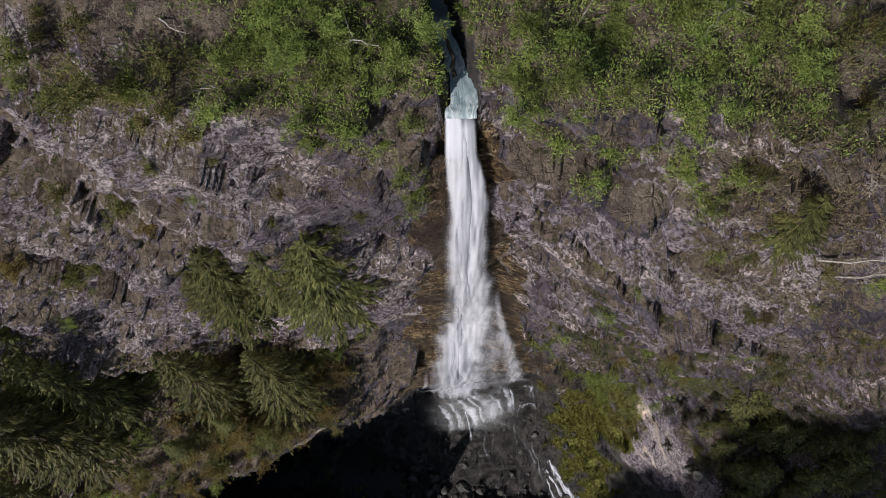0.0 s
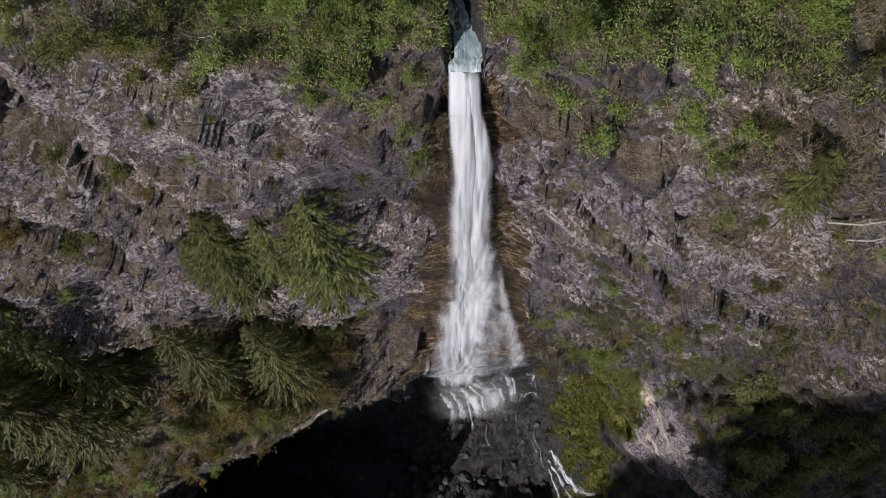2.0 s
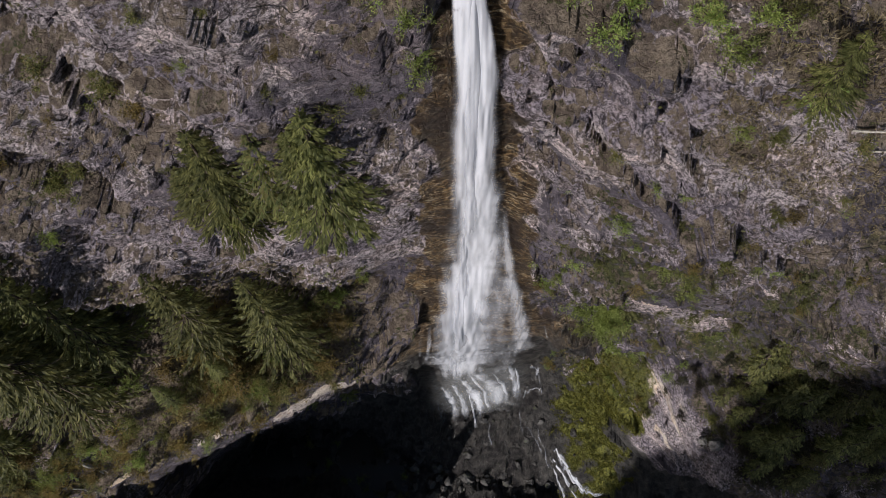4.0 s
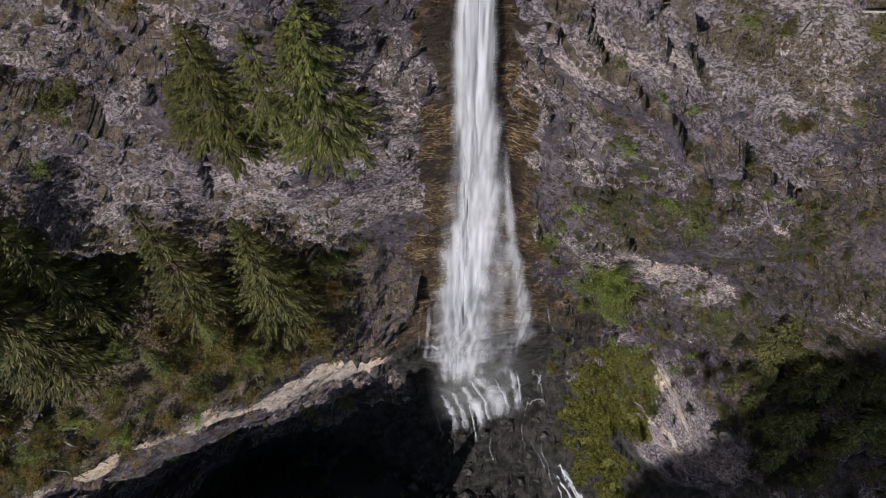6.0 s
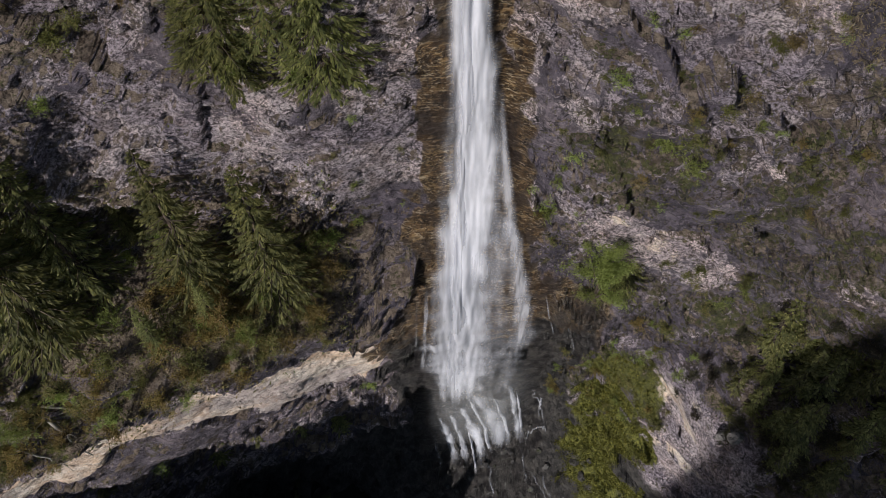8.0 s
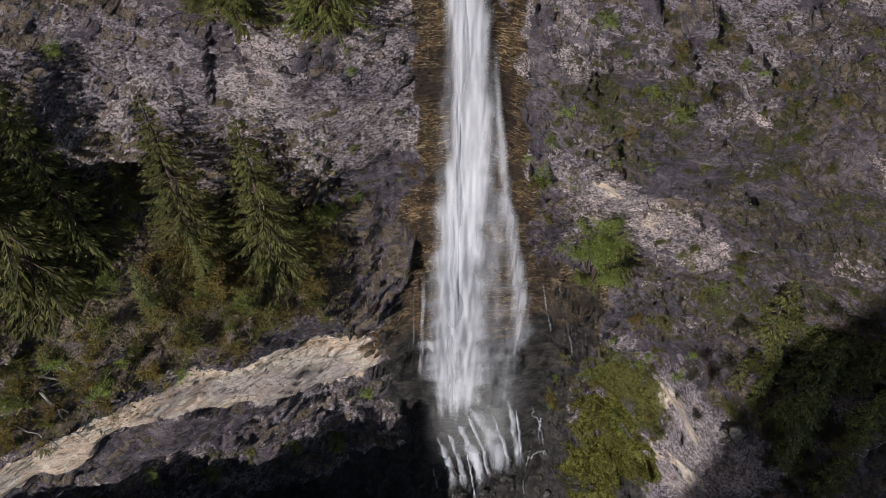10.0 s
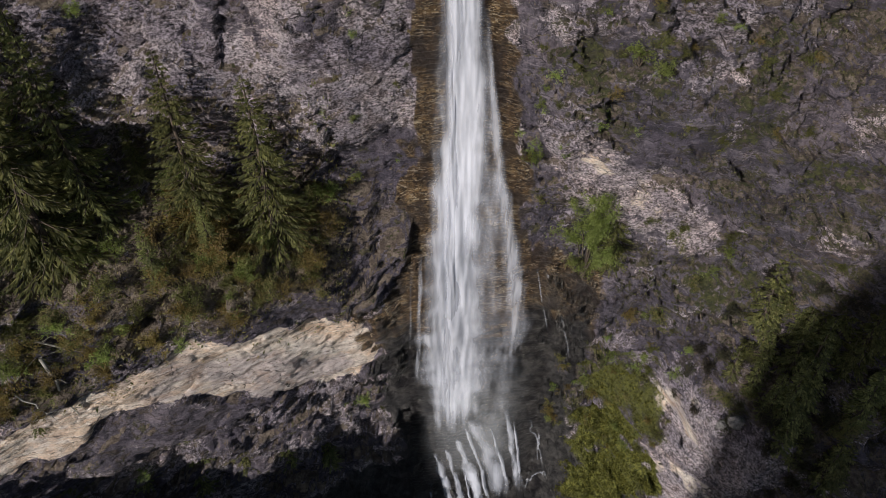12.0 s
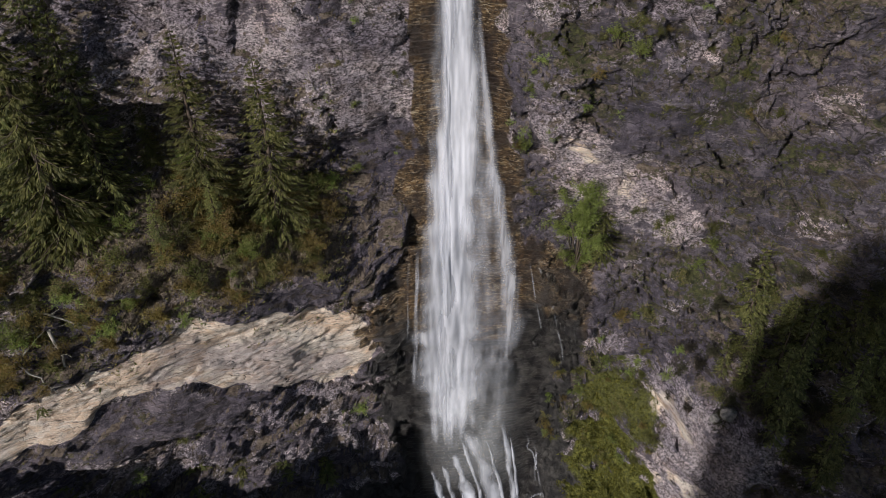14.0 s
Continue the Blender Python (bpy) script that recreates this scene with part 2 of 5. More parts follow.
def water_material(name):
    """Falling white water: silky upright streaks with clear gaps between them."""
    n = Nodes(name, 0.5)
    uv = n.put("ShaderNodeUVMap", uv_map="flow").outputs[0]
    strands = n.noise(1.0, 4, 0.6, n.stretch(0.75, 0.07, 1, uv), 0.4)
    clots = n.noise(1.0, 5, 0.62, n.stretch(0.45, 0.13, 1, uv), 0.5)
    fine = n.noise(1.0, 4, 0.65, n.stretch(6, 0.22, 1, uv), 0.2)
    f = n.math("ADD", n.math("MULTIPLY", strands, 0.30), n.math("ADD", n.math("MULTIPLY", clots, 0.50), n.math("MULTIPLY", fine, 0.07)))
    a = n.math("ADD", n.math("MULTIPLY", n.math("SUBTRACT", f, 0.5), 1.9), n.math("SUBTRACT", n.attr("edge"), 0.42))
    alpha = n.ramp(a, -0.50, 0.92, 0, 0.97)
    n.link(alpha, n.bsdf.inputs["Alpha"])
    n.relief(f, 0.06, 0.3)
    n.bsdf.inputs["Specular IOR Level"].default_value = 0.15
    return n.done(n.mix(n.ramp(f, 0.34, 0.64), (0.54, 0.555, 0.625), (0.62, 0.63, 0.70)))


def mist_material():
    n = Nodes("spray_mist", 1.0)
    uv = n.put("ShaderNodeUVMap", uv_map="flow").outputs[0]
    f = n.noise(1.0, 4, 0.55, n.stretch(0.16, 0.10, 1, uv), 0.8)
    n.link(n.math("MULTIPLY", n.ramp(f, 0.26, 0.70, 0.02, 0.17), n.attr("edge")), n.bsdf.inputs["Alpha"])
    n.bsdf.inputs["Specular IOR Level"].default_value = 0.0
    return n.done((0.78, 0.80, 0.84))


def stone_material(name, a, b, rough):
    n = Nodes(name, rough)
    f = n.noise(2.2, 6, 0.7)
    n.relief(f, 0.9, 0.12)
    c = n.mix(n.ramp(f, 0.35, 0.68), a, b)
    return n.done(n.mix(n.ramp(n.noise(0.8, 4, 0.6), 0.55, 0.7, 0, 0.7), c, (0.040, 0.050, 0.014)))


def stream_material():
    n = Nodes("stream_water", 0.2)
    n.bsdf.inputs["IOR"].default_value = 1.33
    uv = n.put("ShaderNodeUVMap", uv_map="flow").outputs[0]
    f = n.noise(1.0, 5, 0.7, n.stretch(2.6, 0.9, 1, uv), 0.8)
    foam = n.ramp(n.math("ADD", n.math("MULTIPLY", n.math("SUBTRACT", f, 0.5), 1.3), n.attr("foam")), 0.36, 0.66)
    n.relief(f, 0.7, 0.12)
    n.link(n.ramp(foam, 0, 1, 0.2, 0.7), n.bsdf.inputs["Roughness"])
    deep = n.mix(n.ramp(n.attr("foam"), 0.12, 0.32), (0.010, 0.012, 0.011), (0.30, 0.385, 0.43))
    return n.done(n.mix(foam, deep, (0.70, 0.76, 0.78)))


ROCK = rock_material()
BARK = bark_material("bark_brown", (0.030, 0.022, 0.017), (0.115, 0.085, 0.065))
DEAD = bark_material("dead_wood_grey", (0.22, 0.20, 0.18), (0.46, 0.43, 0.39))
NEEDLE = leaf_material("spruce_needles", (0.095, 0.110, 0.042), (0.440, 0.445, 0.160), (0.200, 0.160, 0.070), 0.14)
LEAF = leaf_material("shrub_leaves", (0.180, 0.240, 0.062), (0.430, 0.510, 0.160), (0.380, 0.360, 0.130), 0.22)
OLIVE = leaf_material("olive_leaves", (0.100, 0.114, 0.035), (0.280, 0.285, 0.092), (0.280, 0.215, 0.105), 0.34)
RUSSET = leaf_material("autumn_leaves", (0.150, 0.122, 0.040), (0.400, 0.310, 0.105), (0.220, 0.130, 0.060), 0.30)
HEATH = leaf_material("dead_heath", (0.050, 0.036, 0.028), (0.240, 0.190, 0.130), (0.120, 0.120, 0.050), 0.3)
BARE = leaf_material("bare_twigs", (0.030, 0.026, 0.020), (0.105, 0.092, 0.062), (0.075, 0.080, 0.035), 0.3)
TAN = leaf_material("dry_tan_grass", (0.220, 0.185, 0.110), (0.520, 0.450, 0.280), (0.300, 0.300, 0.110), 0.25)
FERN = leaf_material("moss_and_fern", (0.100, 0.112, 0.022), (0.345, 0.352, 0.070), (0.330, 0.290, 0.090), 0.2)
FALL = water_material("white_water")
MIST = mist_material()
STONE = stone_material("wet_black_stone", (0.014, 0.013, 0.014), (0.058, 0.053, 0.051), 0.6)
GREY = stone_material("grey_stone", (0.07, 0.065, 0.065), (0.22, 0.205, 0.20), 0.9)
STREAM = stream_material()

# ---- noise and terrain shape ----
def hash01(i, j, k, s):
    h = (i * 374761393 + j * 668265263 + k * 2147483647 + s * 974634777) & 0xFFFFFFFF
    h = ((h ^ (h >> 13)) * 1274126177) & 0xFFFFFFFF
    h = ((h ^ (h >> 16)) * 2246822519) & 0xFFFFFFFF
    return ((h ^ (h >> 15)) & 0xFFFFFF) / float(0xFFFFFF)


def vnoise(x, y, z, s=0):
    """Smooth lattice noise, -1 to 1, on arrays."""
    x, y, z = np.broadcast_arrays(*[np.asarray(a, float) for a in (x, y, z)])
    i, j, k = np.floor(x).astype(np.int64), np.floor(y).astype(np.int64), np.floor(z).astype(np.int64)
    u, v, w = x - i, y - j, z - k
    u, v, w = [a * a * a * (a * (a * 6 - 15) + 10) for a in (u, v, w)]
    total = 0
    for a, fa in ((0, 1 - u), (1, u)):
        for b, fb in ((0, 1 - v), (1, v)):
            for c, fc in ((0, 1 - w), (1, w)):
                total = total + fa * fb * fc * hash01(i + a, j + b, k + c, s)
    return total * 2 - 1


def fbm(x, y, z, octaves=4, s=0, gain=0.5):
    total, amp, f = 0, 1.0, 1.0
    for o in range(octaves):
        total = total + amp * vnoise(x * f, y * f, z * f, s + o * 7)
        amp, f = amp * gain, f * 2.03
    return total


def ridged(x, y, z, octaves=4, s=0, gain=0.5):
    total, amp, f = 0, 1.0, 1.0
    for o in range(octaves):
        total = total + amp * (1 - 2 * np.abs(vnoise(x * f, y * f, z * f, s + o * 7)))
        amp, f = amp * gain, f * 2.1
    return total


def blocks(u, v, s=0, lift=1.0, tilt=1.0, tone=False):
    """Fractured blocks: each cell of an uneven net stands out by its own amount and is tilted its own way. Also the distance to the joint, or each block's own number."""
    u, v = np.broadcast_arrays(np.asarray(u, float), np.asarray(v, float))
    i, j = np.floor(u).astype(np.int64), np.floor(v).astype(np.int64)
    d1, d2, h, num = np.full(u.shape, 9.0), np.full(u.shape, 9.0), np.zeros(u.shape), np.zeros(u.shape)
    for a in (-1, 0, 1):
        for b in (-1, 0, 1):
            ii, jj = i + a, j + b
            px, pv = ii + hash01(ii, jj, 0, s), jj + hash01(ii, jj, 1, s)
            dx, dv = u - px, v - pv
            d = np.abs(dx) * 0.6 + np.abs(dv) * 0.6 + 0.4 * np.hypot(dx, dv)
            own = lift * (hash01(ii, jj, 2, s) - 0.5) + tilt * (dx * (hash01(ii, jj, 3, s) - 0.5) * 0.9 + dv * (hash01(ii, jj, 4, s) - 0.3) * 1.1)
            near = d < d1
            d2 = np.where(near, d1, np.minimum(d2, d))
            h = np.where(near, own, h)
            num = np.where(near, hash01(ii, jj, 5, s), num)
            d1 = np.where(near, d, d1)
    return h, num if tone else d2 - d1


def step(a, b, x):
    t = np.clip((x - a) / (b - a), 0, 1)
    return t * t * (3 - 2 * t)


def bump(x, z, cx, cz, wx, wz):
    return np.exp(-((x - cx) / wx) ** 2 - ((z - cz) / wz) ** 2)


# Upright sections of the cliff, from left to right: x, heights, and how far back the face stands at each.
SECTIONS = []


def section(x, heights, back):
    SECTIONS.append((x, heights, back))


section(-200, (-6, 40, 80, 131), (-20, 0, 40, 90))
section(-84, (-6, 20, 40, 55, 66, 80, 100, 120, 130), (-52, -48, -44, -36, -18, 0, 14, 26, 32))
section(-60, (-6, 20, 34, 45, 60, 72, 80, 90, 104, 118, 130), (-6, -3, -3, -4, -5, -4, 2, 9, 15, 23, 28))
# the wooded shelf and the pale break below it
section(-46, (-6, 15, 30, 45, 49, 57, 66, 73, 79, 82, 88, 91, 93, 102, 118, 130), (12, 12, 9, 6, 2.4, 1.4, -0.4, 0.6, 4, 10, 16, 16, 14, 15, 22, 26))
section(-38, (-6, 15, 30, 45.5, 49, 57, 67, 75, 79, 82, 88, 91, 93, 102, 118, 130), (17, 16, 13, 9.6, 6.0, 4.4, 2, 3, 6, 13, 17, 16, 13.5, 15, 22, 26))
section(-26, (-6, 15, 28, 38, 47, 58, 68, 76, 79, 82, 87, 90, 93, 104, 118, 130), (18, 19, 18, 14, 12, 9.5, 6.6, 8.5, 13, 19, 20.5, 18.5, 15.4, 17.2, 20.5, 24))
section(-14, (-6, 12, 28, 45, 57, 66, 73, 76, 79, 84, 87, 96, 110, 120, 130), (12, 20.5, 23.5, 19, 15.2, 12.5, 13.5, 17, 20.5, 21, 18, 17.3, 17, 19.5, 22))
section(-6, (-6, 10, 30, 50, 60, 68, 76, 80, 95, 110, 122, 130), (8, 19.5, 23, 20, 18, 17.4, 21, 21.8, 20, 19.2, 20.3, 22))
# the wet chute and the damp bank
section(3, (-6, 0, 6, 14, 40, 60, 72, 80, 100, 115, 126, 132), (5, 12.5, 18.5, 21.5, 22.5, 20.5, 20.5, 22.5, 21, 21, 22, 24))
section(14, (-6, -2, 2, 8, 14, 46, 60, 70, 80, 94, 112, 124, 131), (3, 10, 16.5, 22.5, 25.5, 23, 20, 20, 19.5, 16, 16.5, 18.2, 19.6))
section(25, (-6, 0, 8, 14, 20, 46, 64, 74, 82, 92, 104, 118, 131), (-1, 8.5, 15.5, 20, 23.5, 22.5, 19, 17.5, 16.6, 14, 14.2, 16.5, 18.6))
# the pale buttress and the gully behind it
section(30.5, (-6, 2, 10, 22, 33, 37, 40, 46, 54, 62, 68, 80, 95, 112, 131), (0, 7.5, 12, 15.5, 14.2, 14.6, 19, 20, 18.5, 17, 17, 16, 14, 14.6, 19))
section(34.5, (-6, 2, 10, 25, 36, 44, 47, 50, 53, 62, 68, 80, 95, 112, 131), (1, 6, 9, 10.5, 7.5, 5.6, 7, 14.5, 18, 17, 16.5, 16, 14, 14.6, 20.5))
section(38.5, (-6, 10, 25, 40, 47, 50.5, 53, 57, 65, 68, 80, 95, 112, 131), (4, 6, 6.5, 3.6, 3, 5, 12.5, 15.5, 15, 15.2, 15.5, 13.5, 14.5, 22))
section(45, (-6, 15, 35, 48, 51, 54, 61, 66, 69, 82, 95, 112, 131), (4, 5, 4, 4, 8, 13, 14.5, 14, 13.6, 14, 13.5, 15, 23))
section(52, (-6, 15, 35, 50, 54, 60, 66, 85, 100, 115, 131), (2, 3, 2, 4, 8.5, 10.5, 11.5, 13, 13.5, 17, 25))
section(90, (-6, 30, 50, 70, 90, 110, 131), (-6, -3, 0, 5, 10, 18, 32))


def face(x, z):
    """How far back the cliff's face stands at x and height z, before the small relief."""
    x, z = np.broadcast_arrays(np.asarray(x, float), np.asarray(z, float))
    xs = np.array([s[0] for s in SECTIONS], float)
    cols = np.stack([np.interp(z, s[1], s[2]) for s in SECTIONS])
    xw = np.clip(x + 1.6 * vnoise(x / 9, z / 9, 3.3, 5), xs[0], xs[-1] - 1e-3)
    n = np.clip(np.searchsorted(xs, xw, "right") - 1, 0, len(xs) - 2)
    t = (xw - xs[n]) / (xs[n + 1] - xs[n])
    t = 0.5 * t + 0.5 * t * t * (3 - 2 * t)
    return np.take_along_axis(cols, n[None], 0)[0] * (1 - t) + np.take_along_axis(cols, n[None] + 1, 0)[0] * t


FALL_Z = (-6, 0, 10, 30, 43, 50, 69, 75, 87, 99, 107, 113, 121, 128)
FALL_L = (-3.5, -3.6, -4.6, -5.6, -5.6, -5, -4.1, -3.5, -2.5, -1.6, -1.1, -1, -0.8, -0.6)
FALL_R = (13, 13, 12.8, 12.2, 12, 11.2, 8.3, 7.5, 5.8, 4.3, 3.5, 3.0, 2.2, 1.2)


def chute(x, z):
    """1 in the wet chute round the fall, 0 outside."""
    mid, half = (np.interp(z, FALL_Z, FALL_L) + np.interp(z, FALL_Z, FALL_R)) / 2, (np.interp(z, FALL_Z, FALL_R) - np.interp(z, FALL_Z, FALL_L)) / 2
    return 1 - step(half * 1.15, half * 1.15 + 2.5, np.abs(x - mid + 1.5 * fbm(x / 3, z / 3.5, 8.8, 3, 3)))


def fresh(x, z):
    """1 on the pale face where rock broke away under the wooded shelf."""
    patch = fbm(x / 6, 0, z / 6, 3, 203)
    high = np.interp(x, (-70, -54, -46, -36, -29, -23, -14, -11), (58, 61, 65.5, 67.5, 70, 68.5, 64, 62)) + 1.6 * patch
    low = np.interp(x, (-70, -54, -46, -42, -36, -31, -27, -20, -12), (51, 53.5, 54.5, 58, 59.5, 56.5, 54, 49, 46)) + 1.2 * patch
    return step(0, 1.6, z - low) * step(0, 1.6, high - z) * (1 - step(-14, -10.5, x + 2.5 * patch))


def facets(x, z):
    """Broad tilted faces of the wall, 4 to 9 m across, and each one's own number."""
    wx, wz = x + 2.2 * fbm(x / 8, z / 8, 4.1, 3, 111), z + 1.8 * fbm(x / 7, z / 7, 6.3, 3, 117)
    wide, a = blocks(wx / 8.5 + 0.3 * wz / 8, wz / 6.5, 15, 0.35, 1.7, True)
    small, b = blocks(wx / 3.6 - 0.3 * wz / 4, wz / 2.9, 19, 0.6, 1.5, True)
    return 2.3 * wide + 0.8 * small, 0.55 * a + 0.45 * b


def relief(x, z):
    """The rock's own relief: ribs, blocks and small ledges, in metres towards the viewer."""
    y0 = face(x, z)
    wet = chute(x, z)
    wx, wz = x + 1.5 * fbm(x / 7, z / 7, 1.7, 2, 11), z + 1.2 * fbm(x / 6, z / 6, 9.1, 2, 17)
    big = 1.3 * fbm(wx / 13, y0 / 20, wz / 10, 3, 21)
    tilt = wz + 0.35 * wx
    ledge = tilt / 3.4 + 0.9 * fbm(wx / 9, 2.2, wz / 12, 2, 31)
    saw = ledge - np.floor(ledge)
    strata = (0.75 - 0.3 * step(8, 20, x)) * (saw ** 2 - 0.4) * (0.4 + 0.6 * step(-0.3, 0.5, fbm(x / 15, 0, z / 15, 2, 41)))
    slab, joint = blocks(wx / 4.6 + 0.25 * wz / 5, wz / 3.6, 5)
    chip, nick = blocks(wx / 1.5, wz / 1.15 + 0.2 * wx, 9)
    flake, _ = blocks(x / 0.62 + 0.1 * wz, z / 0.5, 13)
    rough = 0.45 + 0.75 * step(-0.35, 0.45, fbm(x / 11, 0.4, z / 9, 2, 45))
    cracks = 0.25 * ridged(wx / 4.5, 0.5, wz / 5.5, 3, 51) + rough * (1.45 * slab + 0.80 * chip + 0.42 * flake)
    cracks = cracks - 0.45 * (1 - step(0, 0.10, joint)) - 0.2 * (1 - step(0, 0.12, nick))
    fine = 0.10 * fbm(x / 0.9, y0 / 0.9, z / 0.9, 2, 71)
    dry = big - 1.1 * strata + cracks + fine + facets(x, z)[0]
    steps = z / 0.85 + 0.6 * fbm(x / 2, 0, z / 3, 2, 81)
    slabs = 0.34 * (1 - (steps - np.floor(steps))) + 0.10 * fbm(x / 0.8, 0, z / 0.5, 2, 91) + 0.12 * fbm(x / 5, 0, z / 5, 2, 95)
    pale = fresh(x, z)
    sheet = (wz - 0.14 * wx) / 1.15 + 0.8 * fbm(wx / 5, 0, wz / 4, 3, 105)
    thin = (wz - 0.14 * wx) / 0.42 + 0.7 * fbm(wx / 2.5, 0, wz / 2, 2, 107)
    flags = 0.8 * big + 0.45 * fbm(wx / 9, 0, wz / 3.5, 3, 97) + 0.55 * (sheet - np.floor(sheet)) * (0.5 + 0.5 * fbm(wx / 6, 1, wz / 3, 2, 109)) + 0.16 * (thin - np.floor(thin)) + 0.35 * slab + 0.18 * chip
    flags = flags - 0.5 * (1 - step(0, 0.08, joint)) * step(0.0, 0.4, fbm(x / 4, 0, z / 4, 2, 98))
    dry = dry * (1 - pale) + flags * pale
    calm = np.clip(0.7 * bump(x, z, 17, 80, 7, 6) + 0.6 * bump(x, z, 27, 73, 7, 5) + 0.8 * bump(x, z, -9, 88, 5, 14) + 0.75 * bump(x, z, -24, 98, 12, 8) + 0.65 * bump(x, z, -9, 120, 9, 7) + 1.3 * bump(x, z, -36, 53, 8, 4.5) + 0.9 * bump(x, z, -18, 69, 8, 3) + 0.8 * bump(x, z, 27, 88, 7, 4) + 0.7 * bump(x, z, 22, 94, 3, 6), 0, 0.85)
    dry = dry * (1 - calm) + (0.7 * big + 0.35 * slab + 0.12 * flake) * calm
    foot = (1 - step(5, 16, z)) * step(-24, -15, x) * (1 - step(20, 26, x))
    rubble = 0.9 * slab + 1.0 * chip + 0.45 * flake - 0.4 * (1 - step(0, 0.15, nick)) + 0.3 * fbm(x / 1.3, 0, z / 1.3, 3, 93)
    dry = dry * (1 - foot) + rubble * foot
    wet = wet * (1 - foot)
    return dry * (1 - wet) + slabs * wet


def wall_y(x, z):
    return face(x, z) - relief(x, z)


RIM = 130.0


def rim_z(x):
    x = np.asarray(x, float)
    slot = 1 - step(0.95, 1.25, np.abs(x - 0.35))
    return RIM + 1.6 * vnoise(x / 8, 0.3, 0.7, 101) - slot * (RIM - 127.6)


def stream_x(y):
    return 0.65 - 0.36 * np.clip(y - 24, 0, 3.5) - 0.12 * np.maximum(y - 27.5, 0) - 0.3 * step(23.2, 22, y) + 0.12 * vnoise(y / 2, 0, 0, 111)


def top_z(x, y):
    """The wooded slope above the cliff, with the stream's slot in it."""
    x, y = np.broadcast_arrays(np.asarray(x, float), np.asarray(y, float))
    d = np.maximum(y - 21, 0)
    z = RIM + 0.42 * d + 0.006 * d * d * (d < 60) + (d >= 60) * (21.6 + 0.3 * (d - 60)) + 1.6 * fbm(x / 9, y / 9, 0.2, 3, 121) + 0.5 * fbm(x / 2.2, y / 2.2, 0.2, 3, 131)
    off = np.abs(x - stream_x(y)) + 0.25 * vnoise(x, y / 1.2, 0, 141)
    bed = 127.5 + 0.08 * np.maximum(y - 23, 0) + 0.15 * fbm(x / 0.7, y / 0.7, 0, 2, 151)
    return bed + (z - bed) * step(0.6, 1.25, off) ** 0.6

# ---- mesh helpers ----
def mesh_of(name, verts, faces, material, smooth=False):
    me = bpy.data.meshes.new(name)
    me.from_pydata(np.asarray(verts, float).reshape(-1, 3).tolist(), [], [tuple(f) for f in np.asarray(faces).tolist()] if not isinstance(faces, list) else faces)
    me.materials.append(material)
    if smooth:
        me.polygons.foreach_set("use_smooth", np.ones(len(me.polygons), bool))
    me.update()
    return me


def grid_mesh(name, P, material, smooth=True, layers=None, uv=None):
    """A sheet from an array of rows x columns x 3, with float layers on its points."""
    r, c = P.shape[:2]
    i = np.arange(r * c).reshape(r, c)
    quads = np.stack([i[:-1, :-1], i[:-1, 1:], i[1:, 1:], i[1:, :-1]], -1).reshape(-1, 4)
    me = bpy.data.meshes.new(name)
    me.vertices.add(r * c)
    me.vertices.foreach_set("co", P.reshape(-1).astype(np.float32))
    me.loops.add(quads.size)
    me.loops.foreach_set("vertex_index", quads.reshape(-1).astype(np.int32))
    me.polygons.add(len(quads))
    me.polygons.foreach_set("loop_start", np.arange(0, quads.size, 4, dtype=np.int32))
    me.update(calc_edges=True)
    me.polygons.foreach_set("use_smooth", np.full(len(quads), smooth))
    for key, values in (layers or {}).items():
        a = me.attributes.new(key, "FLOAT", "POINT")
        a.data.foreach_set("value", np.asarray(values, np.float32).reshape(-1))
    if uv is not None:
        layer = me.uv_layers.new(name="flow")
        layer.data.foreach_set("uv", uv.reshape(-1, 2)[quads.reshape(-1)].reshape(-1).astype(np.float32))
    me.materials.append(material)
    me.validate()
    return me


def part(name, me, parent, label=""):
    ob = new(name, me)
    ob.parent = parent
    if label:
        ob["label"] = label
    return ob


# ---- the cliff, its top and the ground before it: one sheet ----
def spread(near, step0, far, growth):
    out, d = [near], step0
    while out[-1] < far:
        out.append(out[-1] + d)
        d *= growth
    return np.array(out)


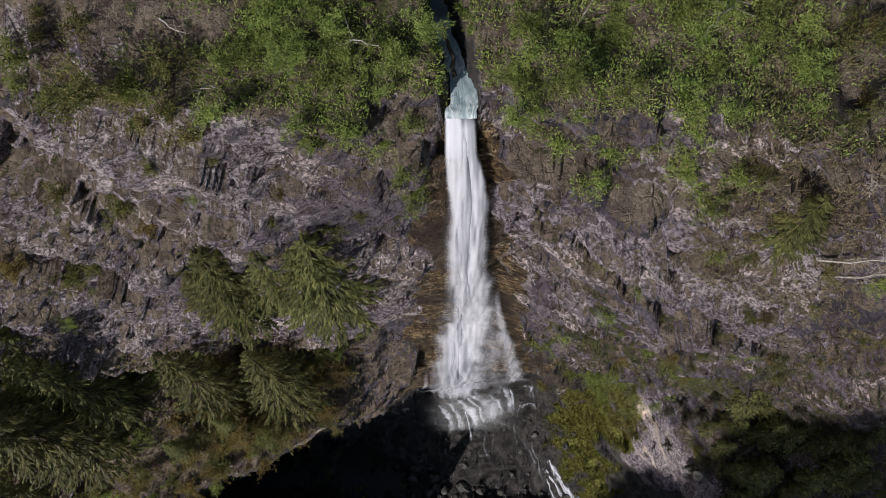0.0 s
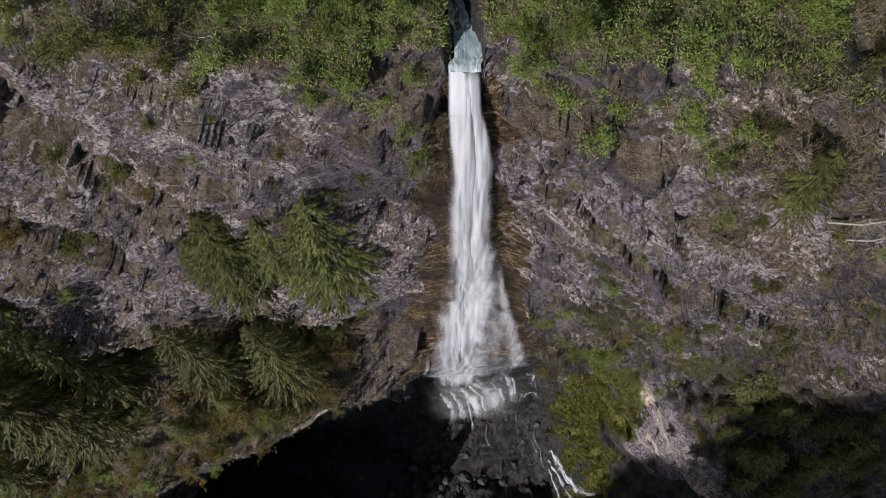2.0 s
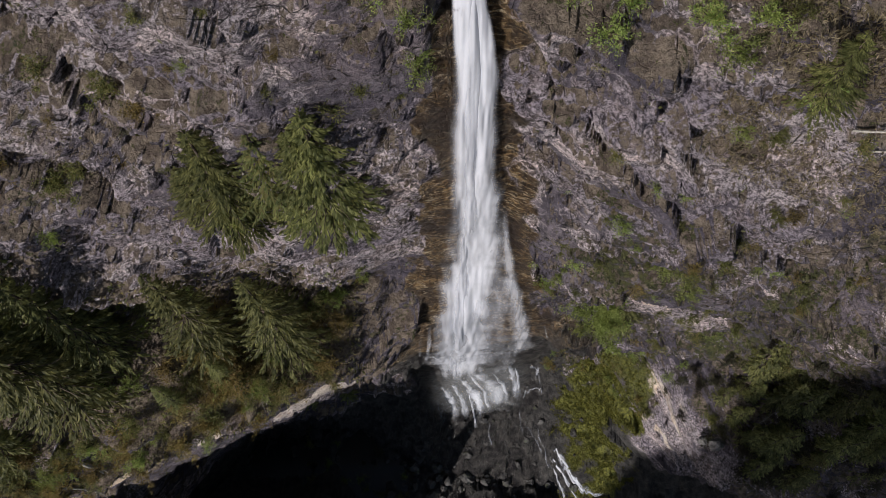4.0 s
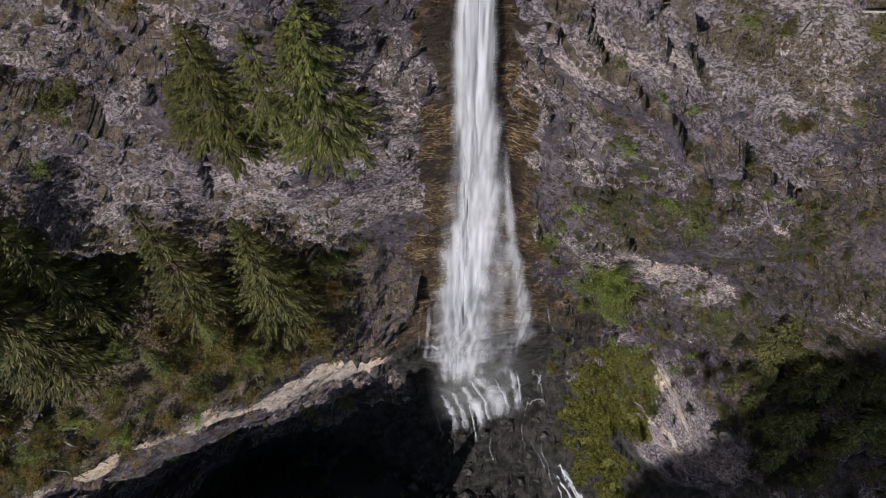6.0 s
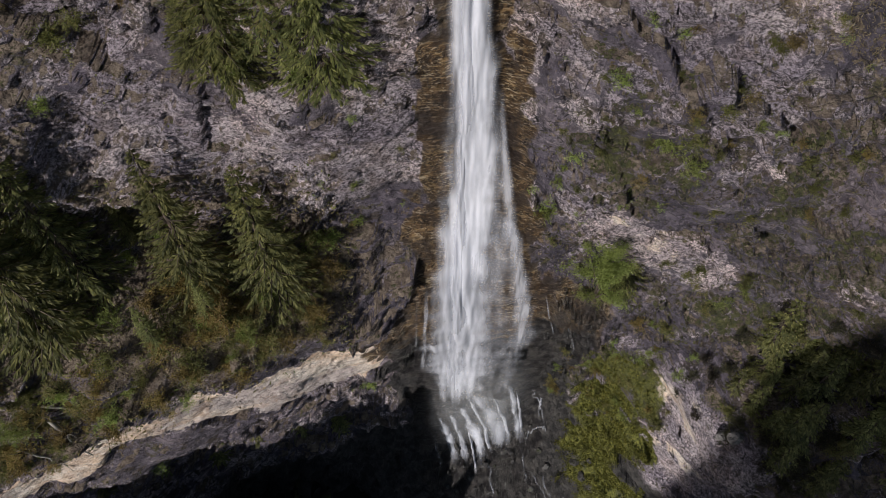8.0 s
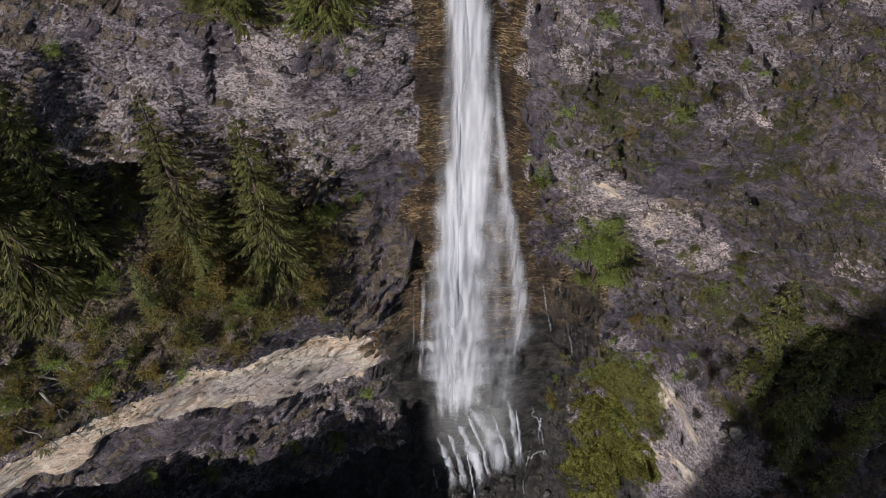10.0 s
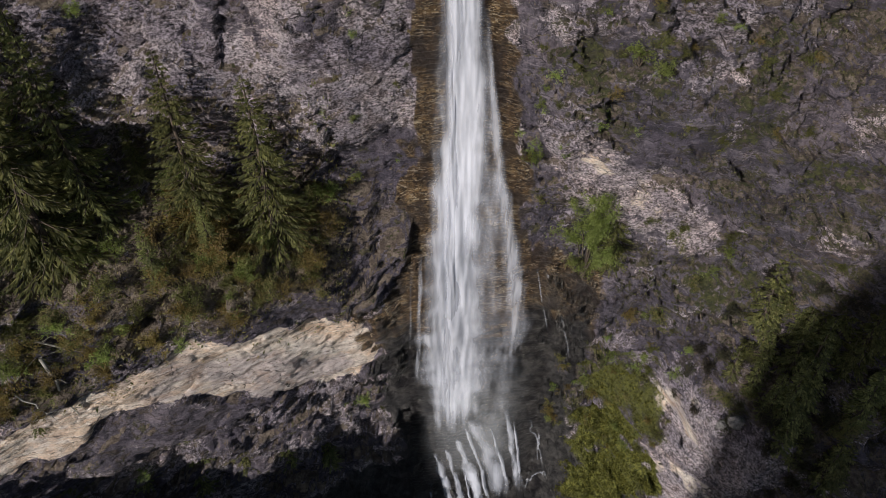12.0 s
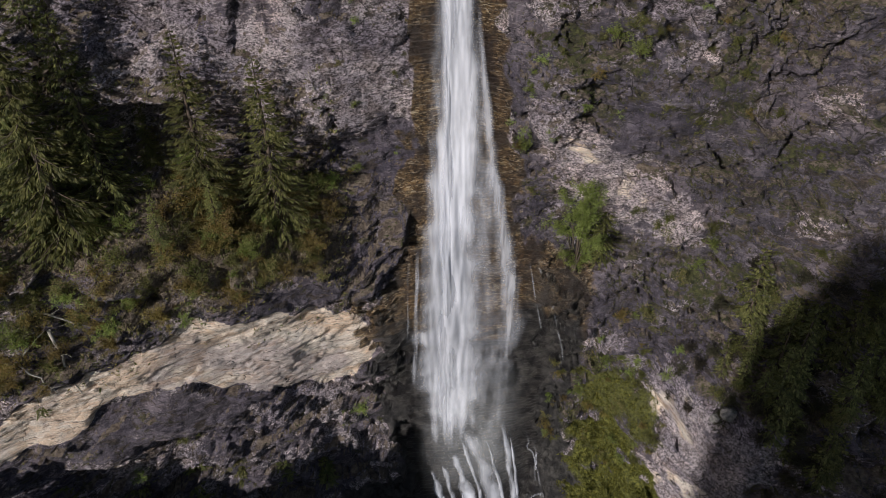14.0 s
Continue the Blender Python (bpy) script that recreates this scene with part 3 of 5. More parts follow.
def build_land():
    inner = np.arange(-48, 48.01, 0.28)
    outer = spread(48, 0.4, 1800, 1.08)[1:]
    xs = np.unique(np.concatenate([-outer[::-1], np.arange(-125, -104, 0.75), inner, outer]))
    zs = np.concatenate([np.arange(-5, 35, 0.40), np.arange(35, 60, 0.28), np.arange(60, 127, 0.23)])
    n_top, n_low = spread(0, 0.26, 1600, 1.05), spread(0, 0.4, 1800, 1.10)[1:][::-1]
    X = xs[None, :]
    rim = rim_z(xs)
    # wall rows are squeezed so that the last one lies on the rim
    Zw = zs[:, None] + (rim[None, :] - zs[-1]) * step(105, 127, zs)[:, None]
    Xw = np.broadcast_to(X, Zw.shape)
    Yw = wall_y(Xw, Zw)
    yr, zr = Yw[-1], Zw[-1]
    Yt = yr[None, :] + n_top[1:, None]
    Xt = np.broadcast_to(X, Yt.shape)
    blend = step(0, 3.0, n_top[1:, None])
    Zt = zr[None, :] * (1 - blend) + top_z(Xt, Yt) * blend
    yb = Yw[0]
    Yl = yb[None, :] - n_low[:, None]
    Xl = np.broadcast_to(X, Yl.shape)
    fall = np.minimum(n_low[:, None] * 0.16, 24)
    Zl = -5 - fall + (0.8 * fbm(Xl / 7, Yl / 7, 0, 3, 161) + 0.5 * ridged(Xl / 2.4, Yl / 2.4, 0, 2, 171)) * step(0, 2, n_low[:, None])
    Zl = Zl + (1.4 + 1.1 * ridged(Xl / 3, Yl / 3, 0, 3, 173)) * step(-16, 5, Xl + 8 * fbm(Xl / 7, Yl / 7, 0, 4, 175)) * (1 - step(17, 22, Xl)) * step(0, 2, n_low[:, None]) * (1 - step(40, 60, n_low[:, None]))
    # unseen crags across the valley, added and shaped to shade the gully
    shade_crest = np.interp(Xl, (-254, -152, -128, -122, -120, -118.2, -116.4, -111, -101.5, -91.5, -50, -12, 25), (0, 40, 60, 100, 130, 200, 215, 221, 229, 239, 245, 120, 0))
    Zl = Zl + np.maximum(shade_crest * step(-196, -200, Yl) * (1 - 0.7 * step(-260, -420, Yl)) + 6 * fbm(Xl / 9, Yl / 16, 0, 3, 165) * step(-100, -160, Yl), 0)
    # an unseen knoll on the near side of the pool, added to shade the foot below the shelf
    shade_knoll = 55 * step(-15, -31, Xl + 7 * fbm(Xl / 5, Yl / 5, 0, 4, 169)) * (1 - 0.6 * step(-70, -110, Xl)) * np.exp(-((Yl + 11) / 9) ** 2) * (Yl < yb[None, :] - 2)
    Zl = Zl + shade_knoll * (1 + 0.2 * fbm(Xl / 6, Yl / 6, 0, 4, 167))
    P = np.concatenate([np.stack([Xl, Yl, Zl], -1), np.stack([Xw, Yw, Zw], -1), np.stack([Xt, Yt, Zt], -1)])
    du, dv = np.gradient(P, axis=1), np.gradient(P, axis=0)
    nrm = np.cross(du, dv)
    nrm /= np.linalg.norm(nrm, axis=-1, keepdims=True) + 1e-9
    x, y, z = P[..., 0], P[..., 1], P[..., 2]
    up = nrm[..., 2]
    wallness = np.broadcast_to((np.arange(len(P)) < len(n_low) + len(zs))[:, None].astype(float), z.shape)
    patch = fbm(x / 6, y / 6, z / 6, 3, 201)
    wet = chute(x, z) * wallness * (z < 127)
    wet = wet * step(-1.0, 0.2, 1 - np.abs(x - 2) / 14)
    rift = fbm(x / 2.4, y / 2.4, z / 1.1, 3, 209)
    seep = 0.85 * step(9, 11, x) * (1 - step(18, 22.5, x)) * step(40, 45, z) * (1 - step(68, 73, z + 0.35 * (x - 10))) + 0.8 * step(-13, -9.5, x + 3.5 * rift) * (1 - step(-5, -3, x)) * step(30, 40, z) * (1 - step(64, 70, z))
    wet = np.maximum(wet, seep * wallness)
    pale = fresh(x, z) * wallness
    pale = pale * (1 - 0.4 * step(0.6, 0.9, up))
    band = np.exp(-((z - np.interp(x, (9, 11, 18, 24, 33), (92, 88, 80, 76, 73))) / np.interp(x, (9, 18, 33), (4.2, 4.6, 3.0))) ** 2) * step(8, 11, x) * (1 - step(28, 36, x))
    pale = np.maximum(pale, 0.62 * band * (0.85 + 0.6 * patch) * (1 - 0.45 * step(22, 30, x)) * wallness)
    buttress = step(30, 32, x + patch) * (1 - step(40.5, 44, x + 2 * patch)) * step(8, 16, z) * (1 - step(46, 51, z)) * wallness
    pale = np.maximum(pale, buttress * (0.16 + 0.5 * patch))
    ash = np.clip(1.0 * bump(x, z, -24, 97, 13, 7) + 0.8 * bump(x, z, -9, 92, 6, 6) + 0.8 * band + 0.8 * bump(x, z, -22, 122, 12, 6) + 0.9 * bump(x, z, 15, 116, 14, 8) + 0.7 * buttress + 0.9 * bump(x, z, 22, 49, 4, 3) + 0.8 * bump(x, z, -21, 46, 7, 4), 0, 1) * wallness + 0.9 * bump(x, z, -28, 131, 6, 5) * (1 - wallness) + 0.9 * bump(x, z, 17.2, 132, 2.0, 2.5)
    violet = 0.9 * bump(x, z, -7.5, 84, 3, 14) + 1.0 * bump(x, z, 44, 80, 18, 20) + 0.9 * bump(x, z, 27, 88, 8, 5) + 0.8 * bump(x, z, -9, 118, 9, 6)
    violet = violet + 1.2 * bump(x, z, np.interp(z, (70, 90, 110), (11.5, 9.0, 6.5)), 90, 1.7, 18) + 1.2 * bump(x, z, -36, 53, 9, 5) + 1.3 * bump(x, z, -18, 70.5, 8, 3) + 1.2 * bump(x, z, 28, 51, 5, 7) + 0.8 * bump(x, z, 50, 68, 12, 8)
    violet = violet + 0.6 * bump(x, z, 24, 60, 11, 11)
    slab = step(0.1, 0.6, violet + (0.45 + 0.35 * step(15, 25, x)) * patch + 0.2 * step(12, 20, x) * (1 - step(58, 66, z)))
    top = 1 - wallness
    soil = np.clip(0.55 * step(0.35, 0.75, up) + 0.35 * step(-0.1, 0.7, patch) * step(0.1, 0.5, up) + (0.7 - 0.55 * step(-6, -12, x) + 0.35 * patch) * top * (z > 60), 0, 1)
    shelf = step(66, 72, z + 0.1 * x) * (1 - step(88, 98, z + 0.15 * x)) * (1 - step(-16, -8, x))
    soil = np.maximum(soil, 0.72 * step(-36, -32, x) * (1 - step(-15, -12, x + 2 * patch)) * step(70.5, 73, z + patch) * (1 - step(79, 82, z)) * wallness)
    soil = np.maximum(soil, 0.75 * shelf * step(0.05, 0.4, up)) * (1 - 0.95 * np.maximum(fresh(x, z) * wallness, 0.8 * buttress))
    moss = 0.30 * step(0.15, 0.7, up) + 0.36 * step(0.0, 0.8, patch) + 0.22 * step(5, 14, x) * (1 - step(95, 112, z)) + 0.22 * bump(x, z, 18, 98, 12, 14) + 0.2 * bump(x, z, 24, 60, 12, 10) + 0.25 * bump(x, z, 40, 78, 15, 15)
    ragged = fbm(x / 3.2, y / 3.2, z / 3.2, 4, 207)
    bank = (x - np.interp(z, (-4, 2, 15, 30, 38, 46), (27.5, 27, 26, 24.5, 23, 22.5))) / np.interp(z, (-4, 2, 15, 30, 38, 46), (7, 7, 6.5, 6.0, 8.5, 7)) + 0.35 * ragged
    glade = np.clip(np.exp(-bank ** 4) * (1 - step(39, 47, z + 3 * ragged)) * (1.0 + 0.45 * patch - (0.25 + 0.5 * step(24, 34, z)) * np.clip(ragged, 0, 1)) + 0.3 * patch * np.exp(-(bank / 1.5) ** 4) - 0.05, 0, 1) * wallness * (z < 50)
    glade = glade * (1 - 0.6 * step(20, 32, z + 4 * ragged))
    moss = np.clip(moss * (1 - wet) * (1 - 0.8 * pale) + 0.9 * glade + 0.25 * top * (z > 60) - 0.25, 0, 1)
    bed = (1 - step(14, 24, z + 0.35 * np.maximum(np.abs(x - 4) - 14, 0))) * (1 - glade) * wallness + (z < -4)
    slot = (1 - step(0.7, 1.2, np.abs(x - stream_x(y)))) * (y > 21) * (z > 100)
    # wet black rock by the fall, darkened further in place of deep shade
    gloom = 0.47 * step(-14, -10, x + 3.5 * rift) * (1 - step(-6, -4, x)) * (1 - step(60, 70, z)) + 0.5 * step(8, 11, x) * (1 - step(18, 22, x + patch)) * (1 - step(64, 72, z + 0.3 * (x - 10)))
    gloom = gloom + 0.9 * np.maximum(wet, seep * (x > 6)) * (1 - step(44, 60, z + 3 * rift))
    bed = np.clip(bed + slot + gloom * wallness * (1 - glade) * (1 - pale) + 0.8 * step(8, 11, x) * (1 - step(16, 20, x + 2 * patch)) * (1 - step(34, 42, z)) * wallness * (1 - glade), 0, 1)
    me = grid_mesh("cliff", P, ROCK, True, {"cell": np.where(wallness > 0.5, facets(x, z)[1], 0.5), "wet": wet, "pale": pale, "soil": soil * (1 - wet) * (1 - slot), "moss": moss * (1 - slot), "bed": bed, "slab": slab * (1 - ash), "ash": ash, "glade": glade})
    keep = (np.abs(x) < 62) & (z > -6) & (y < 48)
    site = {"P": P[keep], "N": nrm[keep], "moss": moss[keep], "soil": soil[keep], "wet": wet[keep], "glade": glade[keep], "top": top[keep], "slot": slot[keep], "area": np.linalg.norm(np.cross(du, dv), axis=-1)[keep]}
    return tagged(new("ground", me), "weathered grey cliff with mossy ledges and wooded rim", "cliff", kind="structure"), site


land, SITE = build_land()


# ---- falling and running water ----
def edges(z, a, b):
    L, R = np.interp(z, FALL_Z, FALL_L), np.interp(z, FALL_Z, FALL_R)
    return L + (R - L) * a, L + (R - L) * b


def curtain(name, lo, hi, left, right, out, seed, dense, soft=0.2, lift=1.0, head=0.7):
    """A smooth curtain of falling water. left and right: its edges as shares of the chute, at heights."""
    zs, u = np.arange(lo, hi, 0.4), np.linspace(0, 1, 48)
    U, Z = np.meshgrid(u, zs)
    a, b = np.interp(Z, *left), np.interp(Z, *right)
    L, R = edges(Z, a, b)
    X = L + (R - L) * U + 0.22 * fbm(Z / 11, 0.5, seed, 2, 211)
    mid, _ = edges(Z, 0.5, 0.5)
    back = face(mid, Z)
    # the water keeps its own smooth line in front of the rock
    k = np.ones(31) / 31
    line = np.convolve(np.pad(back[:, 0], 15, "edge"), k, "valid")
    Y = np.minimum(line[:, None], face(X, Z)) - lift - 0.5 * out * np.sin(np.pi * np.clip(U, 0.03, 0.97)) ** 0.7 - 0.18 * fbm(X / 0.8, Z / 9, seed, 3, 221)
    Y = Y + 1.9 * step(125.2, 128.2, Z) ** 2
    rag = 1.4 * fbm(X / 0.9, 0, seed, 3, 241)
    s = soft * (0.35 + 0.65 * step(126, 106, Z))
    edge = dense * step(0, s, U + 0.05 * fbm(0, Z / 3, seed, 2, 245)) * step(0, s, 1 - U + 0.05 * fbm(0, Z / 3, seed + 5, 2, 247))
    fade = 16 if hi - lo > 60 else 8
    edge = edge * step(0, head, hi - Z + 0.3 * rag) * step(lo, lo + fade, Z + rag * 2) - 0.5 * (1 - step(lo, lo + fade * 0.7, Z + rag * 2))
    uv = np.stack([X, Z], -1) + seed * 13.7
    return grid_mesh(name, np.stack([X, Y, Z], -1), FALL, True, {"edge": edge}, uv)


waterfall = tagged(new("waterfall"), "tall white waterfall dropping down a wet ochre chute", "waterfall", kind="structure")
CORE_L = ((0, 24, 31, 39, 47, 56, 68, 90, 128), (0.10, 0.08, 0.03, 0.0, -0.09, -0.09, 0.0, 0.03, 0.0))
CORE_R = ((0, 24, 31, 39, 47, 56, 68, 80, 90, 104, 128), (0.40, 0.46, 0.58, 0.68, 0.71, 0.72, 0.74, 0.84, 0.92, 0.99, 1.02))
part("main_curtain", curtain("main_curtain", 22, 128.0, CORE_L, CORE_R, 0.9, 1.0, 1.20, 0.38), waterfall)
part("inner_curtain", curtain("inner_curtain", 30, 127.9, ((0, 60, 128), (-0.04, 0.0, 0.0)), ((0, 60, 80, 128), (0.94, 1.0, 1.0, 1.0)), 0.3, 2.0, 0.46, 0.3), waterfall)
part("core_strand", curtain("core_strand", 23, 127.5, ((0, 40, 68, 90, 128), (0.14, 0.14, 0.18, 0.24, 0.2)), ((0, 40, 68, 90, 128), (0.30, 0.42, 0.46, 0.48, 0.75)), 1.0, 6.0, 1.0, 0.5), waterfall)
part("side_veil", curtain("side_veil", 40, 106, ((40, 47, 56, 68, 88, 106), (0.72, 0.73, 0.72, 0.77, 0.80, 0.82)), ((40, 47, 56, 68, 88, 106), (0.88, 0.96, 1.08, 1.08, 1.02, 0.98)), 0.35, 3.0, 0.74, 0.5, 1.0, 12), waterfall)
part("side_veil", curtain("thin_veil", 26, 54, ((26, 54), (0.58, 0.72)), ((26, 54), (0.80, 0.96)), 0.2, 4.0, 0.42, 0.5, 1.0, 8), waterfall)
for seed, top_, low_, c, w in ((5.0, 72, 36, -0.02, 0.05), (7.0, 71, 50, -0.09, 0.02), (8.0, 68, 48, 1.16, 0.018), (9.0, 66, 40, 1.30, 0.02), (10.0, 64, 44, 1.44, 0.015), (11.0, 70, 56, 1.24, 0.02)):
    part("rivulet", curtain("rivulet", low_, top_, ((0, 128), (c, c)), ((0, 128), (c + w, c + w)), 0.0, seed, 0.5, 0.3, 0.7, 6), waterfall)


def mist_sheet(seed, wide, high, forward):
    U, V = np.meshgrid(np.linspace(0, 1, 40), np.linspace(0, 1, 40))
    X, Z = 3.0 + (U - 0.5) * wide, 20 + V * high
    Y = 16.5 + 3.5 * V - forward + 0.8 * fbm(X / 5, Z / 5, seed, 2, 271)
    edge = np.sin(np.pi * U) ** 1.5 * np.sin(np.pi * np.clip(V, 0, 1)) ** 1.2
    return grid_mesh("mist", np.stack([X, Y, Z], -1), MIST, True, {"edge": edge}, np.stack([X, Z], -1) + seed)


for seed, wide, high, forward in ((1.0, 16, 26, 0.5), (3.0, 18, 32, 1.2)):
    part("spray", mist_sheet(seed, wide, high, forward), waterfall)


def ribbon(x0, x1, z0, z1, wide, seed):
    """A white thread of water that runs down over the rocks at the foot."""
    t = np.linspace(0, 1, 40)
    U, T = np.meshgrid(np.linspace(0, 1, 9), t)
    Z = z0 + (z1 - z0) * T
    mid = x0 + (x1 - x0) * T + (0.35 if wide < 0.7 else 0.15) * fbm(T * 5, 0, seed, 2, 281)
    X = mid + (U - 0.5) * wide * (0.6 + 0.6 * T + 0.4 * vnoise(T * 6, 1, seed, 283))
    Y = wall_y(X, Z) - 0.25 - 0.3 * np.sin(np.pi * U)
    edge = (0.62 if wide < 0.7 else 1.1) * np.sin(np.pi * np.clip(U, 0.03, 0.97)) ** 0.7 * step(0, 0.12, T) * step(0, 0.2, 1 - T) * (0.85 + 0.25 * vnoise(T * 7, U * 3, seed, 285))
    return grid_mesh("cascade", np.stack([X, Y, Z], -1), FALL, True, {"edge": edge}, np.stack([X, Z], -1) + seed)


cascade = tagged(new("cascade"), "white threads of water spilling over black rocks", "cascade", kind="structure")
for k, (x0, x1, z0, z1, w) in enumerate((
    (-3.6, -0.6, 21, 6.5, 1.7), (-1.6, 1.6, 22, 5.5, 1.1), (0.2, 4.9, 25, 5.0, 2.2), (1.8, 6.4, 28, 6, 0.9), (2.8, 8.9, 30, 6.0, 2.5), (5.6, 10.0, 28, 7, 0.75), (8.4, 11.8, 31, 6.2, 1.5), (10.0, 12.2, 27, 8, 0.7),
    (-4.6, -3.4, 14, 4, 0.6), (1.8, 3.2, 14, 4, 0.7))):
    part("streak", ribbon(x0, x1, z0, z1, w, 20.0 + k), cascade)
for k, (x0, x1, z0, z1) in enumerate(((12.4, 15.6, 27, 13.5), (14.2, 16.4, 24, 11), (15.2, 15.0, 20, 12), (16.6, 12.2, 11.5, 6.8), (13, 17.5, 4, -1), (16, 19, 2.5, -2.5), (11.8, 13.2, 6, 1), (5.5, 6.5, 5, 0))):
    part("thread", ribbon(x0, x1, z0, z1, 0.42, 60.0 + k), cascade)
for k, (x0, x1, z0, z1, w) in enumerate(((18.5, 24.5, -0.4, -3.6, 1.5), (19, 29.5, 0.6, -3.4, 2.8), (21, 31, -0.6, -4.6, 1.6), (19.5, 22, -2, -4.6, 0.9))):
    part("thread", ribbon(x0, x1, z0, z1, w, 80.0 + k), cascade)


def stream_sheet():
    ys = np.concatenate([np.arange(22.0, 23, 0.06), np.arange(23, 60, 0.2)])
    U, Y = np.meshgrid(np.linspace(-1, 1, 13), ys)
    X = stream_x(Y) + U * (0.92 - 0.06 * step(22.4, 23.6, Y) - 0.28 * step(24.8, 26, Y)) * (1 + 0.12 * vnoise(Y * 2, U * 2, 0, 253))
    Z = 127.95 + 0.08 * np.maximum(Y - 23, 0) + 0.06 * fbm(X / 0.5, Y / 0.8, 0, 3, 251) - 0.5 * np.maximum(22.5 - Y, 0) ** 2
    foam = 0.30 + 0.22 * (1 - step(22.2, 23.0, Y)) + 0.22 * step(24.5, 25.2, Y) * (1 - step(26, 27, Y)) + 0.1 * vnoise(Y, 0, 0, 255)
    return grid_mesh("stream", np.stack([X, Y, Z], -1), STREAM, True, {"foam": foam}, np.stack([X, Y], -1))


tagged(new("stream", stream_sheet()), "pale green stream running to the lip of the fall", "stream", kind="structure")


def pool_sheet():
    X, Y = np.meshgrid(np.arange(-60, 34, 0.8), np.arange(-60, 26, 0.8))
    Z = -5.3 - 0.10 * np.maximum(10 - Y, 0) + 0.05 * fbm(X / 1.2, Y / 1.2, 0, 3, 261)
    foam = 0.08 * np.exp(-((X - 4) / 8) ** 2 - ((Y - 17) / 3) ** 2) + 0.34 * np.exp(-((X - 24 + 0.35 * (Y - 12) + 1.6 * vnoise(Y / 3, 0, 0, 263)) / 1.7) ** 2) * (Y < 16)
    return grid_mesh("pool", np.stack([X, Y, Z], -1), STREAM, True, {"foam": foam}, np.stack([X, Y], -1))


tagged(new("water", pool_sheet()), "dark plunge pool with churned foam below the fall", "water", kind="structure")


# ---- boulders ----
def boulder_mesh(seed, stone):
    bm = bmesh.new()
    bmesh.ops.create_icosphere(bm, subdivisions=3, radius=1)
    P = np.array([v.co[:] for v in bm.verts])
    chip, _ = blocks(P[:, 0] * 1.5 + P[:, 2] * 0.8 + seed * 3, P[:, 1] * 1.5 - P[:, 2] * 0.6, seed)
    d = 1 + 0.28 * fbm(P[:, 0] + seed, P[:, 1], P[:, 2], 2, 301) + 0.22 * chip + 0.06 * fbm(P[:, 0] * 4, P[:, 1] * 4, P[:, 2] * 4 + seed, 2, 303)
    P = np.clip(P * d[:, None], -0.86, 0.9)
    for v, p in zip(bm.verts, P):
        v.co = p
    me = bpy.data.meshes.new("boulder")
    bm.to_mesh(me)
    bm.free()
    me.materials.append(stone)
    return me


BOULDERS = [boulder_mesh(s, STONE) for s in (1, 2, 3, 4)] + [boulder_mesh(s, GREY) for s in (5, 6)]
brng = np.random.default_rng(11)


def set_boulder(k, place, size, label, group):
    ob = tagged(new("boulder", BOULDERS[k]), label, "boulder", group)
    ob.matrix_basis = Matrix.Translation(place) @ Euler(brng.uniform(0, 6, 3)).to_matrix().to_4x4() @ Matrix.Diagonal((size, size * brng.uniform(0.7, 1.1), size * brng.uniform(0.55, 0.9), 1))
    return ob


for k in range(80):
    x, z = brng.uniform(-9, 25), 15 * brng.random() ** 1.5 - 5
    s = 0.3 + 0.9 * brng.random() ** 2
    y = float(wall_y(np.array([x]), np.array([z]))[0])
    set_boulder(k % 4, (x, y, z), s, "black wet boulder at the foot of the fall", "boulders below the fall")
for k in range(80):
    x, y = brng.uniform(-16, 15), brng.uniform(1, 15)
    s = 0.5 + 1.3 * brng.random() ** 2
    set_boulder(k % 4, (x, y, -4.3 - 0.10 * max(10 - y, 0)), s, "black wet boulder in the plunge pool", "boulders in the pool")
set_boulder(4, (36.3, 6.2, 50.2), 1.1, "angular grey boulder lodged in the gully", "boulders in the gully")
set_boulder(5, (35.0, 7.0, 48.6), 0.8, "angular grey boulder lodged in the gully", "boulders in the gully")

# ---- plants ----
def tapered(points, radii, sides=6):
    """A tapering limb along points."""
    P = np.asarray(points, float)
    T = np.gradient(P, axis=0)
    T /= np.linalg.norm(T, axis=1, keepdims=True)
    A = np.cross(T, (0.31, 0.87, 0.12))
    A /= np.linalg.norm(A, axis=1, keepdims=True)
    B = np.cross(T, A)
    a = np.linspace(0, 2 * np.pi, sides, endpoint=False)
    V = P[:, None] + np.asarray(radii)[:, None, None] * (np.cos(a)[None, :, None] * A[:, None] + np.sin(a)[None, :, None] * B[:, None])
    n = len(P)
    F = [(i * sides + j, i * sides + (j + 1) % sides, (i + 1) * sides + (j + 1) % sides, (i + 1) * sides + j) for i in range(n - 1) for j in range(sides)]
    return V.reshape(-1, 3), F


def join(pieces):
    V, F, n = [], [], 0
    for v, f in pieces:
        V.append(v)
        F += [tuple(i + n for i in q) for q in f]
        n += len(v)
    return np.concatenate(V), F


def blades(base, way, side, length, width):
    """Many small pointed leaves, each of two triangles: base, two shoulders, tip."""
    mid = base + way * (length * 0.45)[:, None]
    w = side * (width * 0.5)[:, None]
    V = np.stack([base, mid + w, base + way * length[:, None], mid - w], 1)
    i = np.arange(len(base))[:, None] * 4
    return V.reshape(-1, 3), i + np.array([[0, 1, 2, 3]])


def unit(v):
    return v / (np.linalg.norm(v, axis=-1, keepdims=True) + 1e-9)


